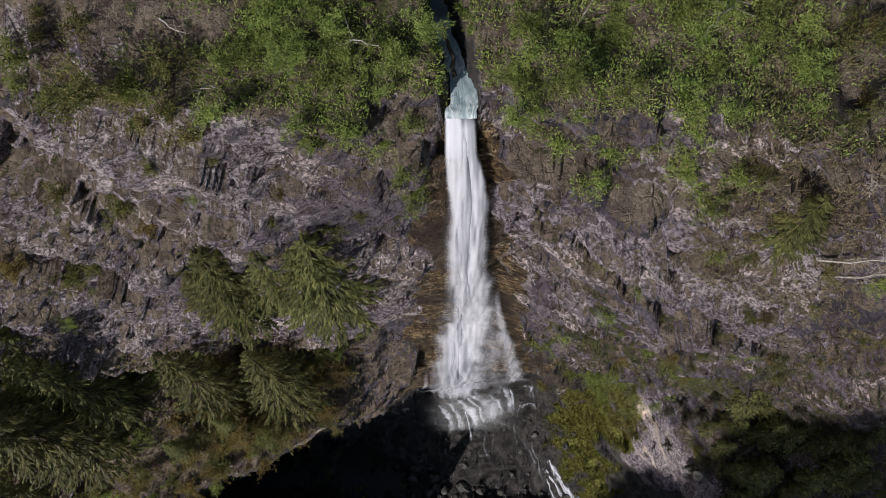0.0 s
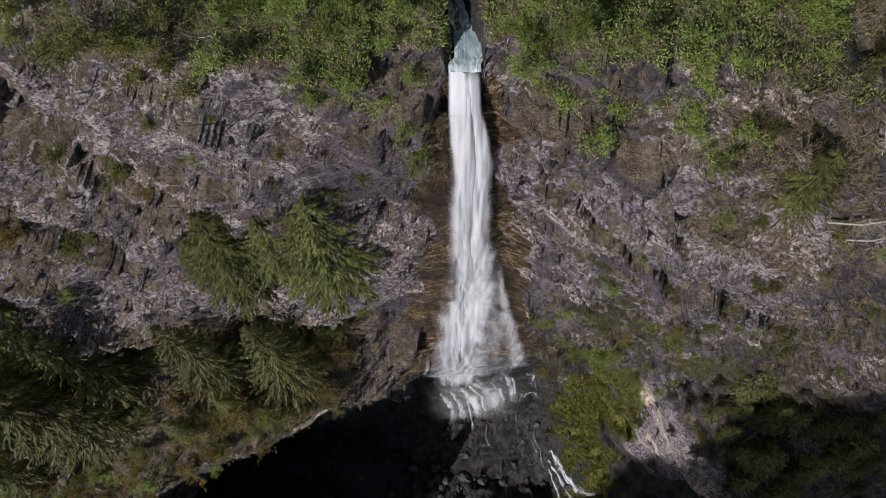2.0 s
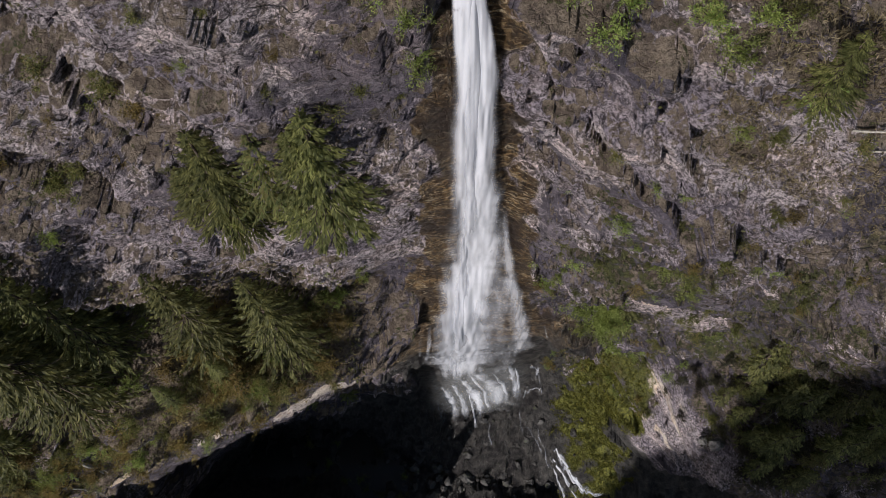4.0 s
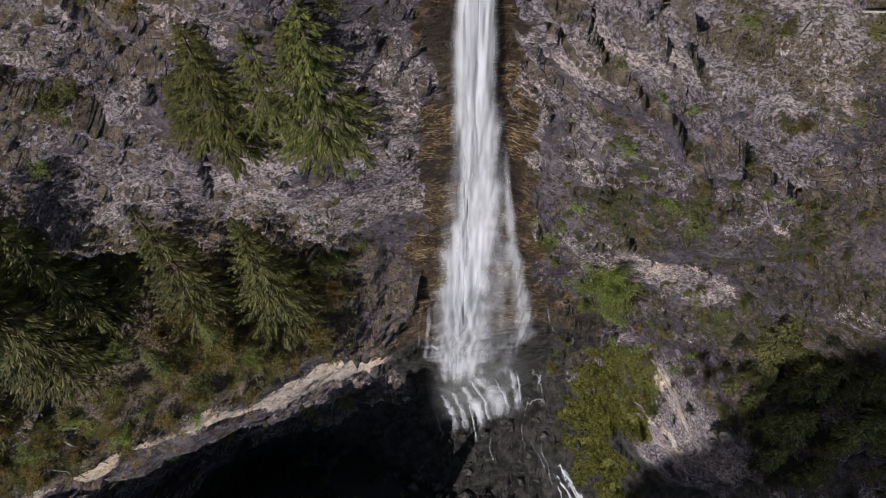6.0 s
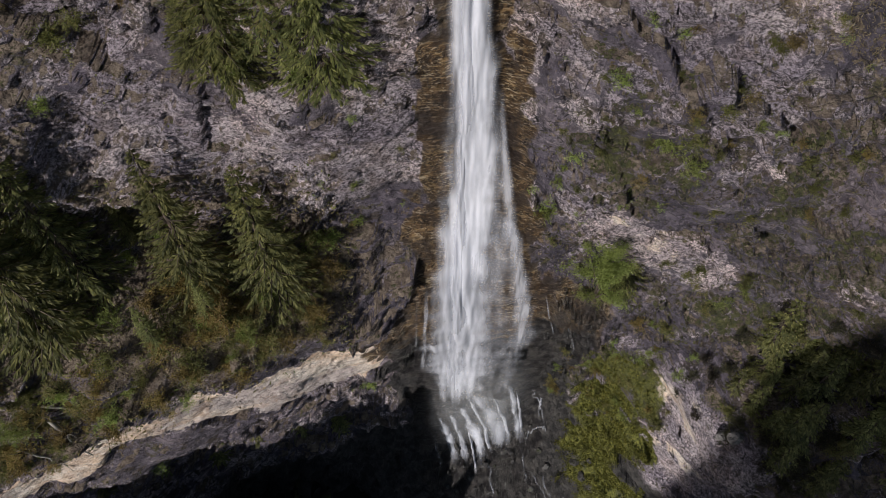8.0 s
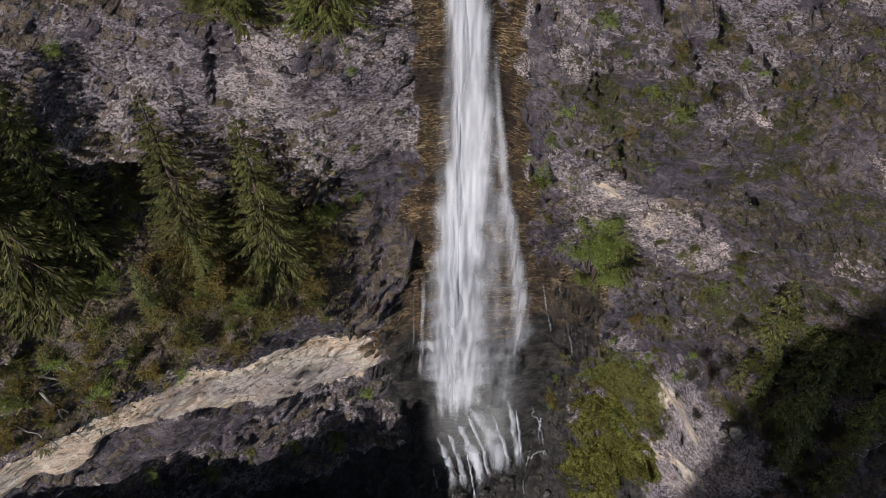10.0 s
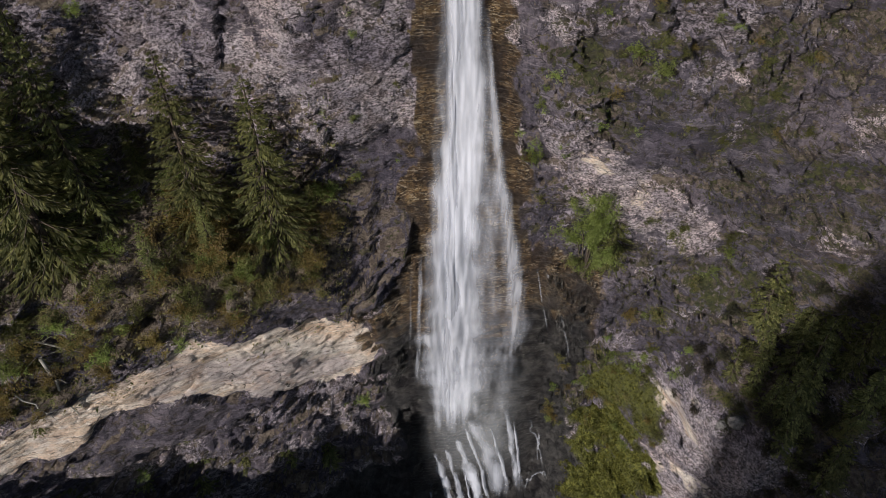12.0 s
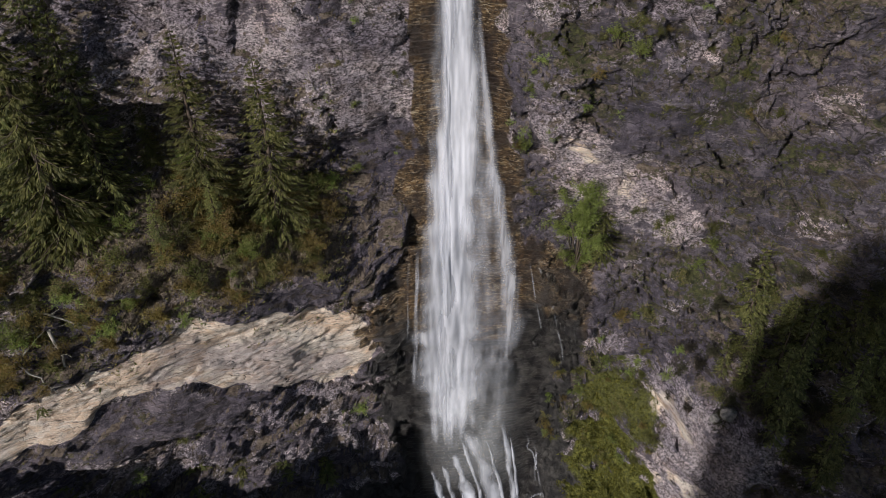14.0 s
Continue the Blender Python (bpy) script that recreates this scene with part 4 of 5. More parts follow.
def spruce_meshes(seed, height, spread_, ragged, tiers=0.0152, lush=1.0):
    """A spruce: a straight trunk, tiers of drooping boughs, each fringed with hanging needle sprays."""
    rng = np.random.default_rng(seed)
    trunk = tapered([(0.02 * math.sin(k), 0.02 * math.cos(2 * k), height * k / 8) for k in range(9)], [0.013 * height * (1 - k / 8.3) + 0.015 for k in range(9)], 7)
    B, W, S, Ln, Wd = [], [], [], [], []
    limbs = []
    h = 0.05 * height
    while h < height * 0.99:
        f = h / height
        reach = spread_ * ((1 - f) ** 0.8) * (0.7 + 0.3 * min(1, f / 0.14)) + 0.10
        for k in range(6 if f < 0.8 else 4):
            a = rng.uniform(0, 2 * np.pi)
            r = reach * (1 - ragged * rng.random() ** 1.5) * (1.15 if rng.random() < 0.12 else 1.0)
            out = np.array((math.cos(a), math.sin(a), 0))
            sag = rng.uniform(0.35, 0.70) * (1 - f) + 0.05 - 0.35 * f * f
            t = np.linspace(0, 1, 6)
            pts = np.array((0, 0, h)) + out * (r * t)[:, None] + np.array((0, 0, 1.0)) * (r * (-sag * t ** 1.3 + 0.22 * t ** 4))[:, None]
            if f < 0.6 and k < 3:
                limbs.append(tapered(pts[[0, 2, 4]], [0.045, 0.03, 0.012], 3))
            m = int((12 + 20 * r / spread_) * lush)
            q = rng.uniform(0.10, 1.0, m) ** 0.7
            base = np.stack([np.interp(q, t, pts[:, j]) for j in range(3)], 1)
            across = np.array((-out[1], out[0], 0)) * np.where(np.arange(m) % 2, 1, -1)[:, None]
            w = (1.05 - q) * 0.8 + 0.15
            way = unit(out * rng.uniform(0.45, 0.9, m)[:, None] + across * (w * rng.uniform(0.5, 1.1, m))[:, None] + np.array((0, 0, 1)) * rng.uniform(-0.9, -0.15, m)[:, None])
            side = unit(np.cross(way, np.array((0, 0, 1)) + rng.normal(size=(m, 3)) * 0.35))
            B.append(base), W.append(way), S.append(side)
            Ln.append(rng.uniform(0.7, 1.1, m) * (0.24 + 0.26 * r * (1.15 - q)) / lush ** 0.3), Wd.append((rng.uniform(0.06, 0.13, m) + 0.012 * r) / lush)
        h += height * tiers * rng.uniform(0.7, 1.3)
    V, F = blades(*[np.concatenate(a) for a in (B, W, S, Ln, Wd)])
    return join([trunk] + limbs), (V, F)


def shrub_meshes(seed, wide, tall, leaf, count, lean=0.0):
    """A broadleaf shrub: forking stems, and an uneven feathery crown of many small leaves along its twigs."""
    rng = np.random.default_rng(seed)
    stems, twigs = [], []
    for k in range(9):
        a, r = rng.uniform(0, 2 * np.pi), wide * rng.uniform(0.1, 0.9)
        tip = np.array((math.cos(a) * r, math.sin(a) * r - lean * tall, tall * rng.uniform(0.45, 1.0) * (1 - 0.4 * (r / wide) ** 2)))
        mid = tip * np.array((0.35, 0.35, 0.6))
        stems.append(tapered([(0, 0, -0.3), mid, tip], [0.035 * wide + 0.01, 0.022 * wide + 0.006, 0.006], 3))
        for j in range(9):
            p = mid + (tip - mid) * rng.uniform(-0.2, 1.0)
            d = unit(rng.normal(size=3) * np.array((1, 1, 0.7)) + (tip - mid) / (np.linalg.norm(tip - mid) + 1e-6) * 0.7 + np.array((0, 0, 0.15)))
            q = p + d * wide * rng.uniform(0.22, 0.52)
            twigs.append((p, q))
    P, Q = np.array([t[0] for t in twigs]), np.array([t[1] for t in twigs])
    pick = rng.integers(0, len(twigs), count)
    f = rng.uniform(0.1, 1.1, count)[:, None]
    d = unit(Q - P)[pick]
    base = P[pick] + (Q - P)[pick] * f + rng.normal(size=(count, 3)) * wide * 0.055
    base[:, 2] = np.maximum(base[:, 2], -0.25 * tall)
    way = unit(d * 0.7 + rng.normal(size=(count, 3)) * 0.75 + np.array((0, 0, 0.2)))
    side = unit(np.cross(way, rng.normal(size=(count, 3))))
    V, F = blades(base, way, side, leaf * rng.uniform(0.7, 1.5, count), leaf * rng.uniform(0.28, 0.5, count))
    return join(stems), (V, F)


def plant(name, meshes, woody, leafy, label, category, group):
    ob = tagged(new(name), label, category, group)
    part("trunk" if category == "tree" else "stem", mesh_of(name + "_wood", *meshes[0], woody, True), ob)
    part("crown", mesh_of(name + "_crown", *meshes[1], leafy), ob)
    return ob


def stand(x, z, sink=0.3):
    """A foothold on the wall at x and height z."""
    return Vector((x, float(wall_y(np.array([x]), np.array([z]))[0]) + sink, z))


def stand_top(x, y):
    return Vector((x, y, float(top_z(np.array([x]), np.array([y]))[0]) - 0.2))


rng = np.random.default_rng(7)
FINE_SPRUCES = [plant("spruce", spruce_meshes(s, 18, w, r, 0.0195, 1.35), BARK, NEEDLE, "dark green spruce with drooping boughs on the cliff shelf", "tree", "spruces on the shelf") for s, w, r in ((1, 3.1, 0.40), (2, 2.9, 0.30), (3, 3.5, 0.50))]
PLAIN_SPRUCES = [plant("spruce", spruce_meshes(s, 12, w, r, 0.036, 0.7), BARK, NEEDLE, "small dark spruce crowded into the rock gully", "tree", "spruces in the gully") for s, w, r in ((4, 2.6, 0.5), (5, 2.2, 0.4))]
KINDS = {}
for kind, mat, label in (("green", LEAF, "leafy green shrub rooted on a rock ledge"), ("olive", OLIVE, "olive-green shrub clinging to the rock"), ("russet", RUSSET, "yellow-brown autumn shrub on the slope"), ("bare", BARE, "leafless grey-brown shrub in the gully")):
    for size, leaf, count in (("small", 0.15, 380), ("middle", 0.118, 860), ("large", 0.098, 1400)):
        KINDS[kind, size] = [plant(f"{kind}_shrub", shrub_meshes(s, 1.0, 1.4, leaf, count, ln), BARK, mat, label, "shrub", "shrubs on the cliff") for s, ln in ((11, 0.0), (12, 0.25))]


def shrub(kind, k, w):
    return KINDS[kind, "small" if w < 1.5 else "middle" if w < 3.7 else "large"][k % 2]


used = set()


def set_plant(source, place, size, turn, tip=0.0):
    m = Matrix.Translation(place) @ Matrix.Rotation(tip, 4, "X") @ Matrix.Rotation(turn, 4, "Z") @ Matrix.Diagonal((size[0], size[0], size[1], 1))
    if source.name not in used:
        used.add(source.name)
        source.matrix_basis = m
        return source
    ob = copy_thing(source, Matrix())
    ob.matrix_basis = m
    return ob

# ---- spruces: x, foot height, tree height ----
SHELF_TREES = [(-44.5, 82, 28), (-41, 79.5, 30), (-37.5, 81, 25), (-56, 60, 10), (-48, 60, 9), (-62, 64, 14), (-27, 79.2, 21.5), (-25.5, 77, 10), (-19.6, 76.6, 21), (-47.5, 76, 18),
               (-52, 82, 22), (-57, 72, 20), (-44, 70, 9), (-50, 66, 12), (-49, 88, 20), (-61, 84, 22), (-31, 77, 9),
               (-54, 70, 15), (-43, 81, 27), (-59, 66, 22), (-41.5, 86, 24), (-33.5, 84, 8)]
LEDGE_TREES = [(-18, 105.5, 12.5), (-10.4, 105, 14), (-14.2, 108, 9), (-11.6, 109.5, 8), (-20.4, 107, 6), (21, 121, 6.5), (20.3, 66, 13)]
GULLY_TREES = [(37, 51.5, 7), (38.6, 52, 8), (40, 51, 9), (41.5, 50.5, 12), (43, 50, 13)]
for k in range(36):
    x = rng.uniform(40, 66)
    GULLY_TREES.append((x, rng.uniform(50, 61) if k % 3 else rng.uniform(38, 50) + 0.15 * (x - 40), rng.uniform(6, 13)))
FOOT_TREES = [(-38, 34, 8), (-33, 27, 9), (-45, 35, 9), (-52, 36, 9), (-27, 24, 9), (-58, 34, 11), (-21, 20, 8), (-40, 24, 12)]
for group, label, sources, trees in (
    ("spruces on the shelf", "tall dark green spruce with drooping boughs on the wooded shelf", FINE_SPRUCES, SHELF_TREES),
    ("spruces on the wall", "short bushy spruce rooted on a narrow rock ledge", FINE_SPRUCES, LEDGE_TREES),
    ("spruces in the gully", "dark shaded spruce crowded into the rock gully", PLAIN_SPRUCES, GULLY_TREES),
    ("spruces below the shelf", "small shaded spruce under the overhanging rock", PLAIN_SPRUCES, FOOT_TREES),
):
    full = 18 if sources is FINE_SPRUCES else 12
    for k, (x, z, h) in enumerate(trees):
        wide = (1.5 if z < 70 else 2.25) if group.endswith("wall") else 1.4 if (x, h) in ((-27, 21.5), (-19.6, 21)) else rng.uniform(1.05, 1.35)
        source = sources[k % len(sources)]
        ob = set_plant(source, stand(x, z, 0.2), (h / full * wide, h / full), rng.uniform(0, 6), rng.uniform(-0.04, 0.04))
        tagged(ob, label, "tree", group)

# ---- the broadleaf tree beside the fall ----
broadleaf = plant("broadleaf_tree", shrub_meshes(21, 4.2, 14, 0.22, 12000), BARK, LEAF, "full green broadleaf tree rooted beside the wet chute", "tree", "")
broadleaf.matrix_basis = Matrix.Translation(stand(16.8, 64.5, -0.8)) @ Matrix.Rotation(0.12, 4, "X") @ Matrix.Diagonal((1.1, 1.1, 1.3, 1))

# ---- shrubs on the walls: x, foot height, width, kind ----
LEFT_RIM = [
    (-6, 128.3, 2.6, "green"), (-2.4, 127.8, 2.4, "green"), (-9, 128.8, 2.6, "green"), (-22, 129.5, 1.6, "green"), (-18.5, 129.6, 4.4, "olive"), (-16, 129.2, 3.4, "olive"),
    (-13.6, 129.4, 3.6, "green"), (-23.4, 129, 2.4, "green"), (-25.5, 128.6, 2.2, "green"), (-21, 130.5, 5.2, "olive"), (-17.6, 130.2, 5, "green"), (-15.2, 131, 4.6, "olive"),
    (-19.2, 131.5, 5, "olive"), (-25, 130.4, 4.4, "green"), (-12.9, 130.4, 3.8, "green"), (-6.6, 127, 3.6, "green"), (-15.5, 127, 3.6, "olive"), (-18, 127.2, 3.6, "olive"),
]
LEFT_BROW = [
    (-18.4, 125.6, 2.2, "olive"), (-14.6, 125.2, 1.7, "olive"), (-7.9, 125.2, 1.6, "olive"), (-2.6, 121.2, 2.3, "green"), (-23.7, 117, 4.2, "olive"), (-21.8, 116.4, 3, "russet"),
    (-27.3, 119, 3.6, "olive"), (-5, 125.8, 3.6, "green"), (-3, 125.4, 3.2, "green"), (-8, 126.6, 3.4, "green"), (-12.2, 120.2, 2, "olive"), (-8.7, 116.5, 3.2, "olive"),
    (-6.5, 118.5, 2.2, "olive"),
]
LEFT_WALL = [
    (-31.6, 107, 5.5, "olive"), (-29, 108.5, 4, "olive"), (-35, 110, 4.5, "russet"), (-33.8, 103, 3, "green"), (-29.2, 104.4, 2.2, "green"), (-9.5, 101.6, 1.4, "green"),
    (-9.3, 99.2, 1.9, "green"), (-13.4, 91.2, 1.7, "green"), (-10.2, 89.6, 1.9, "green"), (-11.5, 95, 1.3, "olive"),
]
SHELF_BACK = [
    (-38.3, 79.5, 5.5, "green"), (-35, 80.5, 4, "green"), (-30.5, 82.5, 5.4, "green"), (-28.9, 80, 6.4, "russet"), (-31.6, 80.5, 4.6, "russet"), (-25.2, 79, 5, "russet"),
    (-34.3, 82, 3.6, "green"), (-20.5, 77.4, 4.4, "olive"), (-13.6, 79, 3.9, "green"), (-10.6, 79.6, 3.4, "green"), (-44.2, 84, 5.4, "russet"), (-39.5, 79.8, 5.6, "green"),
    (-41.5, 78.6, 5.2, "olive"), (-35.6, 78.8, 5, "olive"), (-46, 83, 4.6, "olive"), (-26.5, 81, 6, "russet"), (-23.5, 79.5, 4.5, "russet"), (-29.5, 81, 4, "olive"),
    (-15.4, 78.5, 4.6, "green"), (-12.2, 79.5, 3, "russet"), (-27.5, 78.5, 5.6, "russet"), (-25, 77.5, 5.2, "russet"), (-29.5, 83.5, 5, "green"), (-23.2, 76.4, 4, "russet"),
]
SHELF_LIP = [
    (-41, 75, 4.4, "green"), (-42, 70, 3, "olive"), (-37, 74.5, 3, "olive"), (-32.5, 76, 3, "olive"), (-46, 71, 4, "green"), (-49, 67, 4, "olive"),
    (-53, 64, 4.5, "green"), (-45, 66, 3, "russet"), (-51, 73, 4, "green"), (-17, 77.2, 4.6, "olive"), (-20.7, 77, 4.6, "green"), (-13.5, 76, 3, "olive"),
    (-17.5, 76, 3.2, "olive"),
]
SHELF_FOOT = [
    (-13.8, 36, 4.6, "green"), (-16, 33, 3.6, "green"), (-11.5, 33, 2.6, "olive"), (-37.1, 42, 5, "olive"), (-32.6, 32, 5, "olive"), (-44, 39.5, 3.5, "green"),
    (-52.6, 42, 3, "green"), (-28, 31, 4, "green"),
]
RIGHT_RIM = [
    (7.2, 128.5, 2.6, "green"), (8, 127.2, 2.2, "green"), (13.6, 128.3, 3.2, "green"), (13.4, 126.8, 2.6, "green"), (4.8, 128.5, 2, "green"), (8.5, 121.4, 2, "olive"),
    (9.6, 119.5, 1.6, "olive"), (20.4, 122, 3.4, "green"), (23, 120.5, 2.6, "olive"), (4.6, 126.4, 3.2, "green"), (6.2, 125.4, 3.6, "green"), (8, 124.4, 3.6, "green"),
    (9.4, 125.2, 3.4, "green"), (11, 126.6, 3.6, "green"), (13.6, 125.2, 4, "green"), (15, 124.6, 4, "green"), (16.2, 126.4, 3.6, "green"), (18, 127, 3.2, "olive"),
]
RIGHT_WALL = [
    (14.2, 110, 2, "green"), (21.7, 105, 2.2, "olive"), (30.2, 107, 3, "green"), (7.5, 86, 2.6, "green"), (9.2, 85, 2.8, "green"), (8.3, 83.6, 2.2, "russet"),
    (8.7, 104.2, 1.5, "green"), (9.7, 93.8, 1.6, "green"), (10.6, 93, 1.9, "olive"), (12.2, 96.2, 1.6, "olive"), (17.5, 95.5, 2.2, "green"), (18.9, 99.6, 3.8, "olive"),
    (17, 98.5, 2.6, "green"), (23.5, 102.4, 1.8, "green"), (25.5, 101.4, 1.7, "green"), (26.4, 106, 2.2, "olive"), (33.1, 97.4, 2.8, "olive"), (14.4, 110, 2.2, "olive"),
    (12, 101, 1.5, "olive"), (-17, 106.5, 4.6, "green"), (-12.8, 105, 3.4, "green"),
]
GULLY_BROW = [
    (16.6, 64.5, 3.4, "green"), (28, 73, 3.2, "olive"), (33.9, 68.8, 3.2, "green"), (27, 71, 4.6, "olive"), (33.1, 71.5, 4, "olive"), (32.1, 65.5, 4.2, "green"),
    (30.8, 63, 3.8, "olive"), (28.5, 69, 4, "olive"), (23.5, 74, 3, "olive"),
]
GULLY_LIP = [
    (41.4, 64.5, 3.6, "green"), (36, 65.5, 2.4, "olive"), (42, 62, 4.5, "olive"), (46, 63, 4.5, "olive"), (51, 62, 5, "olive"), (54, 60, 5, "olive"),
    (40.9, 69, 4.4, "olive"), (41.4, 61.5, 5, "olive"), (44.8, 66, 4.8, "bare"), (48, 66, 5, "bare"), (52, 67, 5, "bare"), (46, 70, 4.4, "olive"),
    (36, 60, 4.4, "bare"), (38.5, 62, 4.4, "olive"), (35, 75, 3, "olive"),
]
BANK_TOP = [
    (29.6, 52.6, 5, "olive"), (27.5, 54, 3.4, "green"), (25, 46, 4.2, "green"), (22, 44, 3.6, "olive"), (27.5, 42, 3.6, "green"), (30, 45, 3.2, "olive"),
    (33, 50, 3, "green"), (28, 55.5, 4.6, "olive"), (24.8, 53.5, 4.4, "russet"), (26.5, 44, 4, "green"), (28, 40, 4.4, "olive"), (30.5, 41.5, 4.2, "olive"),
    (29, 47, 4.4, "olive"), (31.5, 46, 3.8, "green"), (27, 36, 3.8, "olive"), (30, 36, 3.6, "olive"), (19, 42, 4.2, "olive"), (21, 45, 4.4, "olive"),
    (17, 40, 3.6, "russet"), (23.5, 43, 4.4, "green"),
]
GULLY_FLOOR = [
    (44, 49, 4.5, "olive"), (49, 50, 5, "olive"),
]
for shrubs, group in ((LEFT_RIM, "shrubs on the rim"), (LEFT_BROW, "shrubs under the rim"), (LEFT_WALL, "shrubs on the wall"), (SHELF_BACK, "shrubs on the wooded shelf"), (SHELF_LIP, "shrubs on the wooded shelf"), (SHELF_FOOT, "shrubs below the shelf"), (RIGHT_RIM, "shrubs on the rim"), (RIGHT_WALL, "shrubs on the wall"), (GULLY_BROW, "shrubs beside the chute"), (GULLY_LIP, "brush in the gully"), (BANK_TOP, "brush on the damp bank"), (GULLY_FLOOR, "brush in the gully")):
    for k, (x, z, w, kind) in enumerate(shrubs):
        s = w / 2.3
        ob = set_plant(shrub(kind, k, w), stand(x, z, 0.15), (s, s * rng.uniform(0.75, 1.0)), rng.uniform(0, 6), 0.35)
        tagged(ob, group=group)

# the yellow-brown thicket before the spruces
for x, z, w, out in ((-27.6, 80, 8.5, 2.4), (-24.8, 78.6, 7.0, 2.0), (-30.4, 82, 4.6, 1.2), (-22, 77.4, 4.4, 1.2), (-26.2, 77, 5.0, 1.0)):
    tagged(set_plant(shrub("russet", 0, w), stand(x, z, -out), (w / 2.3, w / 2.3 * 0.85), rng.uniform(0, 6), 0.25), "dense yellow-brown autumn thicket before the spruces", group="shrubs on the wooded shelf")

# bright bushes right at the edge of the water
for x, z, w in ((9.4, 83.2, 3.6), (-3.0, 120.2, 3.2), (8.9, 92, 1.9), (17.9, 97.6, 4.4), (19.8, 97, 3.6), (16.6, 65.6, 5.0), (15.4, 67.4, 3.6), (18.2, 66.2, 4.2)):
    tagged(set_plant(shrub("green", 1, w), stand(x, z, -0.7), (w / 2.3, w / 2.3), rng.uniform(0, 6), 0.3), "bright green bush on the rock beside the fall", group="bushes beside the fall")

# ---- brush over the broken wall beside the fall, and on the damp bank below it ----
for k in range(46):
    x, z = rng.uniform(8, 36), rng.uniform(84, 118)
    w = rng.uniform(1.5, 3.0)
    tagged(set_plant(shrub(("olive", "green", "olive", "russet")[k % 4], k, w), stand(x, z, 0.0), (w / 2.3, w / 2.3 * 0.7), rng.uniform(0, 6), 0.5), group="brush on the right wall")
for k in range(58):
    x, z = rng.uniform(15.5, 31), rng.uniform(20, 46)
    w = rng.uniform(1.6, 3.6)
    tagged(set_plant(shrub(("olive", "russet", "olive", "green")[k % 4], k, w), stand(x, z, 0.0), (w / 2.3, w / 2.3 * 0.8), rng.uniform(0, 6), 0.4), group="brush on the damp bank")

# ---- brush on the stony ground below the shelf ----
for k in range(46):
    x = rng.uniform(-34, -3)
    back = float(wall_y(np.array([x]), np.array([-5.0]))[0])
    y = back - rng.uniform(1, 20)
    w = rng.uniform(1.6, 4.2)
    place = Vector((x, y, -4.9 - 0.16 * (back - y)))
    tagged(set_plant(shrub(("olive", "bare", "green")[k % 3], k, w), place, (w / 2.3, w / 2.3 * 1.1), rng.uniform(0, 6), 0.1), "low shrub between the stones below the shelf", group="brush below the shelf")

# ---- brush in the shaded gully ----
for k, (x, z, w) in enumerate(((31.9, 43, 3.2), (32.4, 47.6, 3.8), (34.7, 49.5, 4.4), (35.4, 47.3, 3.8), (37, 49.2, 4.6), (39.5, 48.6, 4.4), (39, 50.9, 5), (41.5, 50.5, 5), (43, 50, 5), (33.4, 45, 3.6), (44.5, 48, 5), (46, 53, 5.4), (36.2, 52, 4.4), (47.5, 49, 5), (33.8, 51, 3.8), (38, 53, 5), (45, 43, 4.6), (44, 46, 4.4))):
    tagged(set_plant(shrub("bare", k, w), stand(x, z, 0.0), (w / 2.3, w / 2.3 * 1.2), rng.uniform(0, 6), 0.3), "leafless grey-brown shrub crowded into the shaded gully", group="brush in the gully")
for k in range(70):
    x = rng.uniform(36, 62)
    z = rng.uniform(46, 66) if k % 3 else rng.uniform(32, 46) + 0.2 * (x - 40)
    if x < 43 and z < 48:
        continue
    w = rng.uniform(2.4, 5.0)
    tagged(set_plant(shrub(("bare", "bare", "olive")[k % 3], k, w), stand(x, z, 0.0), (w / 2.3, w / 2.3 * 1.1), rng.uniform(0, 6), 0.3), "brown-green shrub crowded into the shaded gully", group="brush in the gully")

# ---- brush on the wooded shelf ----
for k in range(84):
    x = rng.uniform(-64, -13)
    low = float(np.interp(x, (-64, -54, -44, -36, -30, -12), (64, 65, 67.5, 70, 71, 71)))
    z = rng.uniform(low, 79)
    w = rng.uniform(2.0, 5.2)
    tagged(set_plant(shrub(("russet", "olive", "green", "russet", "olive")[k % 5], k, w), stand(x, z, -0.2), (w / 2.3, w / 2.3 * 0.85), rng.uniform(0, 6), 0.3), group="brush on the wooded shelf")

for k in range(30):
    x = rng.uniform(-52, -12)
    low = float(np.interp(x, (-64, -54, -44, -36, -30, -12), (65, 66, 68, 70, 71, 71)))
    z = rng.uniform(low, low + 7)
    w = rng.uniform(3.8, 6.0)
    tagged(set_plant(shrub(("olive", "russet", "russet")[k % 3], k, w), stand(x, z, -0.3), (w / 2.3, w / 2.3 * 0.7), rng.uniform(0, 6), 0.5), group="brush on the wooded shelf")

# ---- the canopy along the rim, on both sides of the slot ----
for k in range(160):
    right = k % 5 > 1
    x = rng.uniform(2.4, 20.5) if right else rng.uniform(-12.5, -1.5)
    y = (20.6 if right else 22.2) + 13 * rng.random() ** 1.2
    if right and x > 14 and y < 22.5 and rng.random() < 0.6:
        continue
    if not right and -6.5 < x < -2.5 and 24.5 < y < 28:
        continue
    if 10.0 < x < 12.4 and y < 24 or 15.2 < x < 19 and y < 23.5:
        continue
    w = rng.uniform(2.0, 4.0)
    tagged(set_plant(shrub("green", k, w), stand_top(x, y), (w / 2.3, w / 2.3 * rng.uniform(0.5, 0.8)), rng.uniform(0, 6), 0.2), "leafy green shrub in the thicket along the rim", group="thicket on the rim")
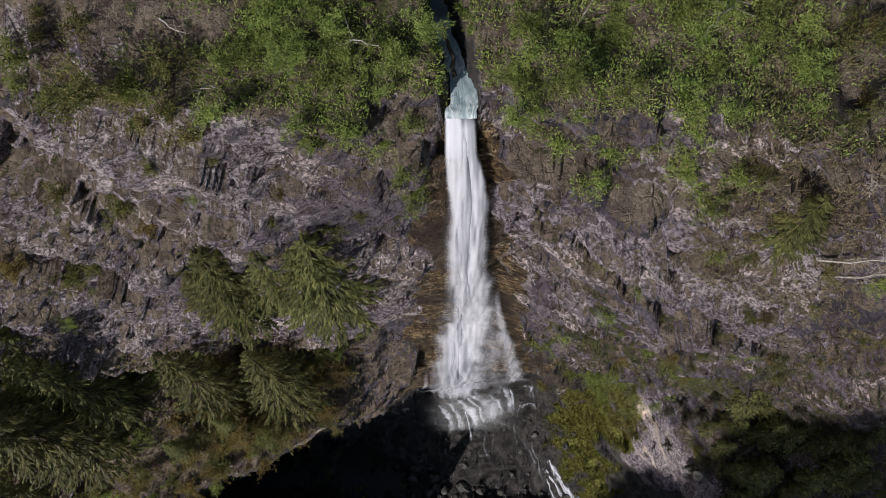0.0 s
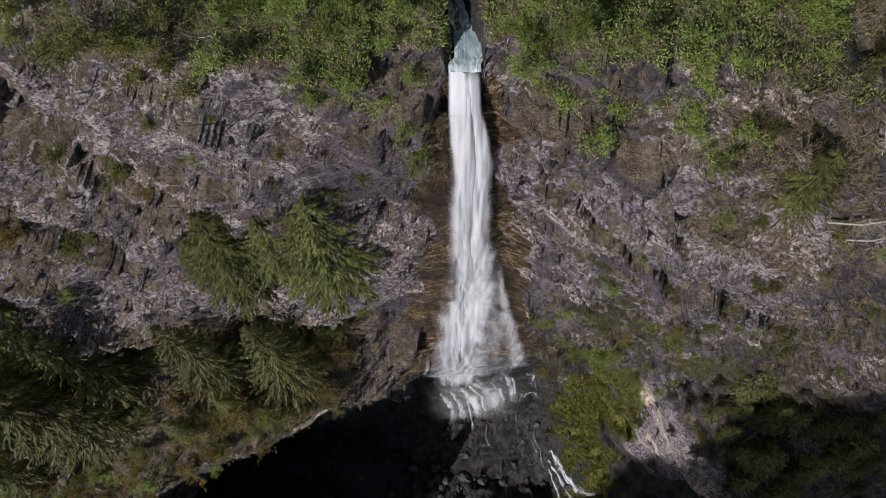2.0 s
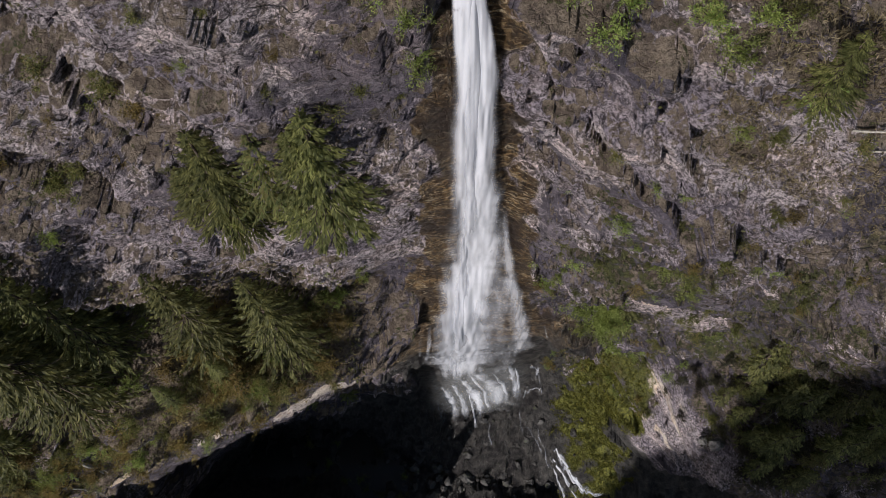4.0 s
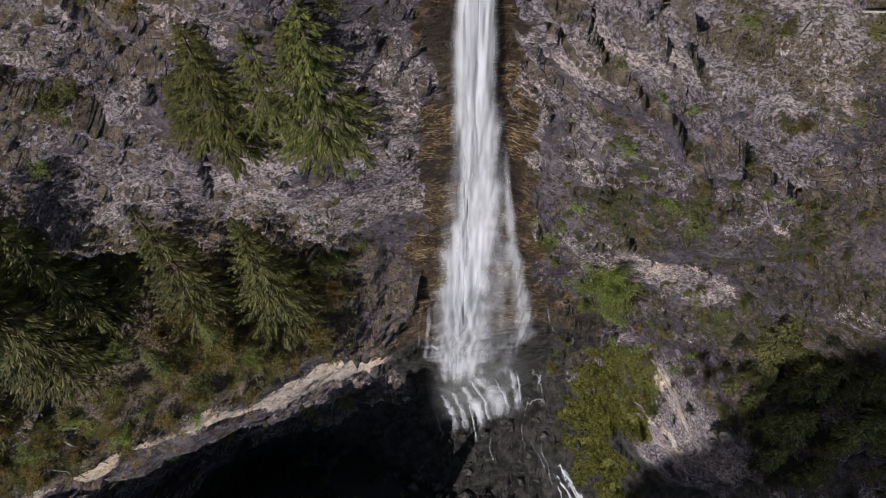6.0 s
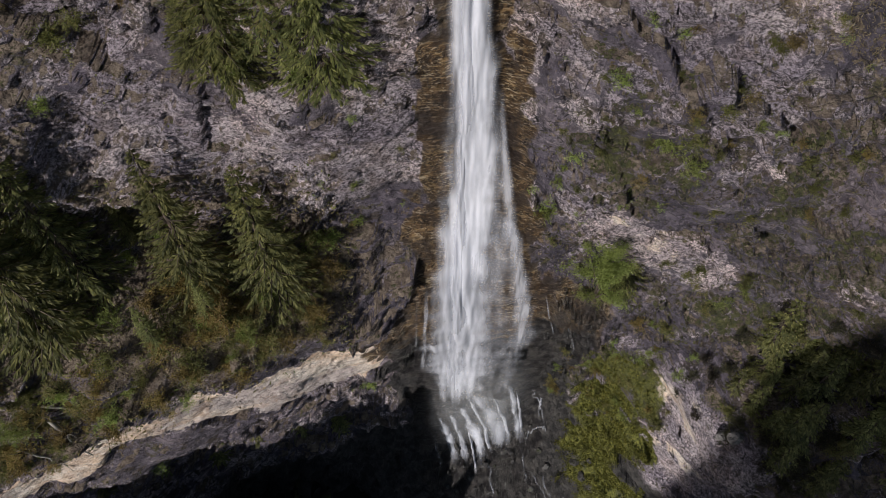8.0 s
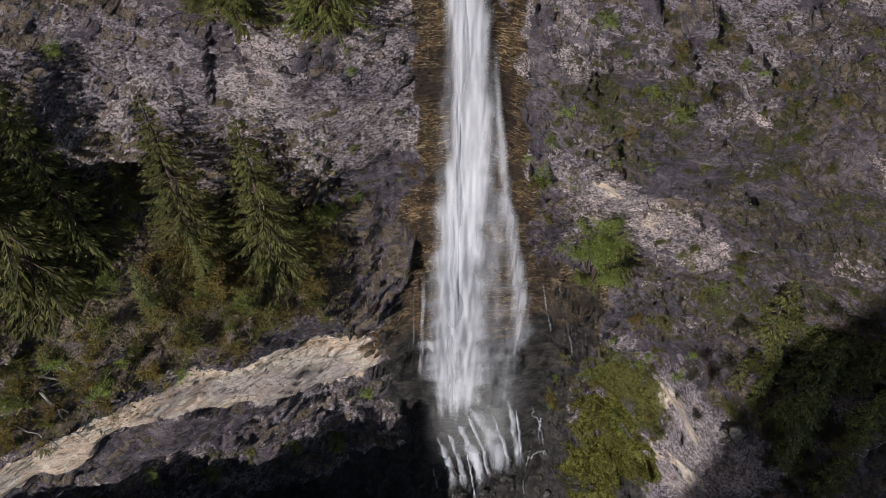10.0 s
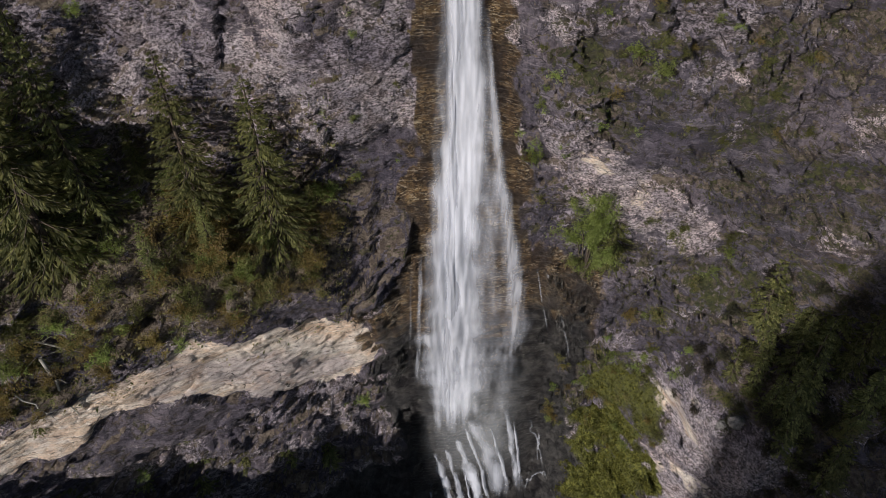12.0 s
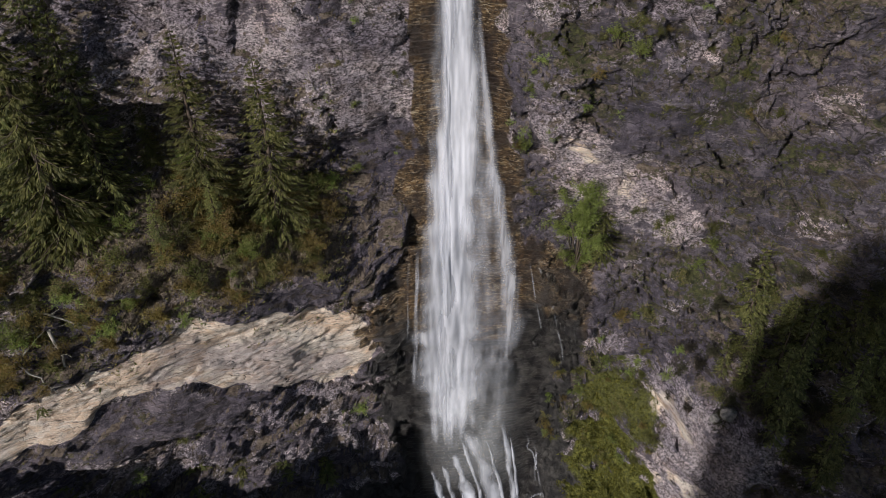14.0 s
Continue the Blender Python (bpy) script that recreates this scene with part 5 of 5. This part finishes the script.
for k in range(60):
    x = rng.uniform(21, 46) if k % 3 else rng.uniform(-27, -13)
    y = float(wall_y(np.array([x]), np.array([129.0]))[0]) + 1.0 + 12 * rng.random()
    w = rng.uniform(1.4, 3.4)
    tagged(set_plant(shrub(("olive", "russet")[k % 2 if x > 0 else 0], k // 2, w), stand_top(x, y), (w / 2.3, w / 2.3), rng.uniform(0, 6), 0.2), group="scrub above the rim")

# ---- self-sown small shrubs on the ledges ----
for k in range(170):
    x, z = rng.uniform(-46, 50), rng.uniform(38, 126)
    near = max(abs(x - 3.5) - (12 if z < 70 else 7), 0)
    if near <= 0 or (x < -9 and 42 < z < 68) or (-38 < x < -8 and 78 < z < 108) or (32 < x and 46 < z < 64):
        continue
    w = rng.uniform(0.7, 2.0)
    tagged(set_plant(shrub(("olive", "olive", "russet", "olive", "green")[k % 5], k, w), stand(x, z, 0.1), (w / 2.3, w / 2.3 * 0.7), rng.uniform(0, 6), 0.5), group="small shrubs on the ledges")


# ---- grass, moss and fern cover, leaf by leaf ----
def cover(name, weight, count, length, width, material, label, seed, lift=0.5):
    r = np.random.default_rng(seed)
    w = np.maximum(weight, 0) * SITE["area"]
    pick = r.choice(len(w), count, p=w / w.sum())
    base = SITE["P"][pick] + r.normal(size=(count, 3)) * 0.16
    way = unit(SITE["N"][pick] * r.uniform(0.3, 1.0, count)[:, None] + r.normal(size=(count, 3)) * 0.55 + np.array((0, 0, lift)))
    side = unit(np.cross(way, r.normal(size=(count, 3))))
    V, F = blades(base - way * 0.05, way, side, length * r.uniform(0.5, 1.4, count), width * r.uniform(0.5, 1.3, count))
    me = mesh_of(name, V, F, material)
    return tagged(new(name, me), label, "plants", kind="stuff")


wild = fbm(SITE["P"][:, 0] / 3.5, SITE["P"][:, 1] / 3.5, SITE["P"][:, 2] / 3.5, 3, 401)
onwall = (SITE["top"] < 0.5) * (SITE["wet"] < 0.2) * (SITE["P"][:, 2] > 20)
cover("ledge_plants", onwall * step(0.05, 0.55, wild + SITE["moss"] - 0.25) * step(0.0, 0.4, SITE["N"][:, 2]), 26000, 0.38, 0.18, OLIVE, "olive moss and grass tufts on the rock ledges", 1)
cover("fern_carpet", step(0.25, 0.6, SITE["glade"]) * (SITE["slot"] < 0.1), 46000, 0.38, 0.18, FERN, "bright yellow-green moss and fern bank beside the fall", 2, 0.2)
cover("rim_undergrowth", (SITE["top"] > 0.5) * (SITE["slot"] < 0.1) * (SITE["P"][:, 2] > 120) * step(-17, -12, SITE["P"][:, 0] + 3 * wild) * (1 - 0.85 * step(17, 24, SITE["P"][:, 0] + 5 * wild)) * (SITE["P"][:, 0] < 40) * (SITE["P"][:, 1] < 38) * step(-0.6, 0.1, wild), 85000, 0.27, 0.085, LEAF, "green undergrowth beneath the rim thicket", 3)
heath = onwall * step(0.0, 0.5, fbm(SITE["P"][:, 0] / 5, SITE["P"][:, 1] / 5, SITE["P"][:, 2] / 4, 3, 411)) * (SITE["P"][:, 2] > 40) * step(-0.3, 0.2, SITE["N"][:, 2]) * (0.35 + 0.65 * (SITE["P"][:, 0] > 8)) * (1 - 0.9 * ((SITE["P"][:, 0] < -8) * (SITE["P"][:, 2] < 70))) * (1 - 0.9 * ((np.abs(SITE["P"][:, 0] + 23) < 15) * (np.abs(SITE["P"][:, 2] - 96) < 10)))
cover("dry_heath", heath, 30000, 0.40, 0.14, HEATH, "brown dead heath and grass clinging to the rock", 6)
tan = (SITE["P"][:, 0] > 16) * (SITE["P"][:, 0] < 38) * (SITE["P"][:, 2] > 108 + 0.5 * np.maximum(30 - SITE["P"][:, 0], 0)) * step(-0.5, 0.3, wild) * (SITE["P"][:, 1] < 34)
cover("dry_grass", tan, 45000, 0.45, 0.065, TAN, "tan dry grass and brush on the steep slope", 5)
shelfy = onwall * (SITE["P"][:, 0] < -12) * (SITE["P"][:, 2] > 62) * (SITE["P"][:, 2] < 95) * step(0.15, 0.5, SITE["N"][:, 2])
cover("shelf_undergrowth", shelfy, 26000, 0.60, 0.19, OLIVE, "low brown-green growth on the wooded shelf", 4)


slope = onwall * (SITE["P"][:, 0] > -36) * (SITE["P"][:, 0] < -12) * (SITE["P"][:, 2] > 71) * (SITE["P"][:, 2] < 80) * step(0.1, 0.4, SITE["N"][:, 2])
cover("shelf_grass", slope, 14000, 0.45, 0.08, TAN, "matted tan grass on the sloping shelf below the spruces", 8)


# ---- dead wood ----
def dead_log(a, b, thick, label, twigs=6, seed=0, wood=DEAD):
    r = np.random.default_rng(seed)
    a, b = np.asarray(a, float), np.asarray(b, float)
    t = np.linspace(0, 1, 7)
    pts = a + (b - a) * t[:, None] + r.normal(size=(7, 3)) * 0.12
    log = tagged(new("dead_log", mesh_of("dead_log", *tapered(pts, thick * (1 - 0.7 * t), 7), wood, True)), label, "log", "dead logs")
    for k in range(twigs):
        f = r.uniform(0.2, 0.95)
        p = a + (b - a) * f
        q = p + unit(r.normal(size=3) + 0.6 * unit(b - a)) * r.uniform(0.6, 1.8)
        part("twig", mesh_of("twig", *tapered([p, (p + q) / 2 + r.normal(size=3) * 0.08, q], [thick * 0.3, thick * 0.2, 0.012], 4), wood, True), log)
    return log


def at_wall(x, z, out):
    p = stand(x, z, 0)
    return (p.x, p.y - out, p.z)


for k, (p, q, thick) in enumerate((((-43.3, 72.5), (-42.2, 63.5), 0.22), ((-48, 68.5), (-42.9, 73.5), 0.16), ((-44.5, 75), (-39.5, 71.5), 0.15), ((-46.5, 70), (-43.5, 66), 0.13), ((-30, 86), (-27.5, 80), 0.14), ((-24, 75.5), (-21.5, 72.5), 0.12))):
    dead_log(at_wall(*p, 0.5), at_wall(*q, 0.7), thick, "bleached fallen trunk leaning on the shelf", 7, k)
for k, (p, q) in enumerate((((24, 119), (30, 121)), ((25, 118), (31.5, 118.5)), ((23.5, 128), (25.5, 124)), ((41, 51.5), (46.5, 54.5)))):
    dead_log(at_wall(*p, 0.5), at_wall(*q, 0.5), 0.08, "grey dead branch wedged against the rock", 20, 20 + k)
dead_log((0.1, 24.3, 128.6), (-0.5, 27.2, 129.6), 0.16, "dark wet log jammed in the stream slot", 0, 31, BARK)
dead_log((1.4, 24.4, 129.4), (1.0, 27.4, 129.8), 0.2, "dark wet log jammed in the stream slot", 0, 32, BARK)
for k in range(9):
    p = stand_top(rng.uniform(-20, 24), rng.uniform(22, 28))
    if abs(p.x - 0.3) < 5:
        continue
    d = Vector((rng.uniform(-1, 1), rng.uniform(-0.6, 0.6), 0.1)).normalized() * rng.uniform(1.5, 3.5)
    dead_log(p + Vector((0, 0, 0.3)), p + d + Vector((0, 0, 0.4)), 0.06, "thin bleached fallen branch on the slope", 4, 40 + k)
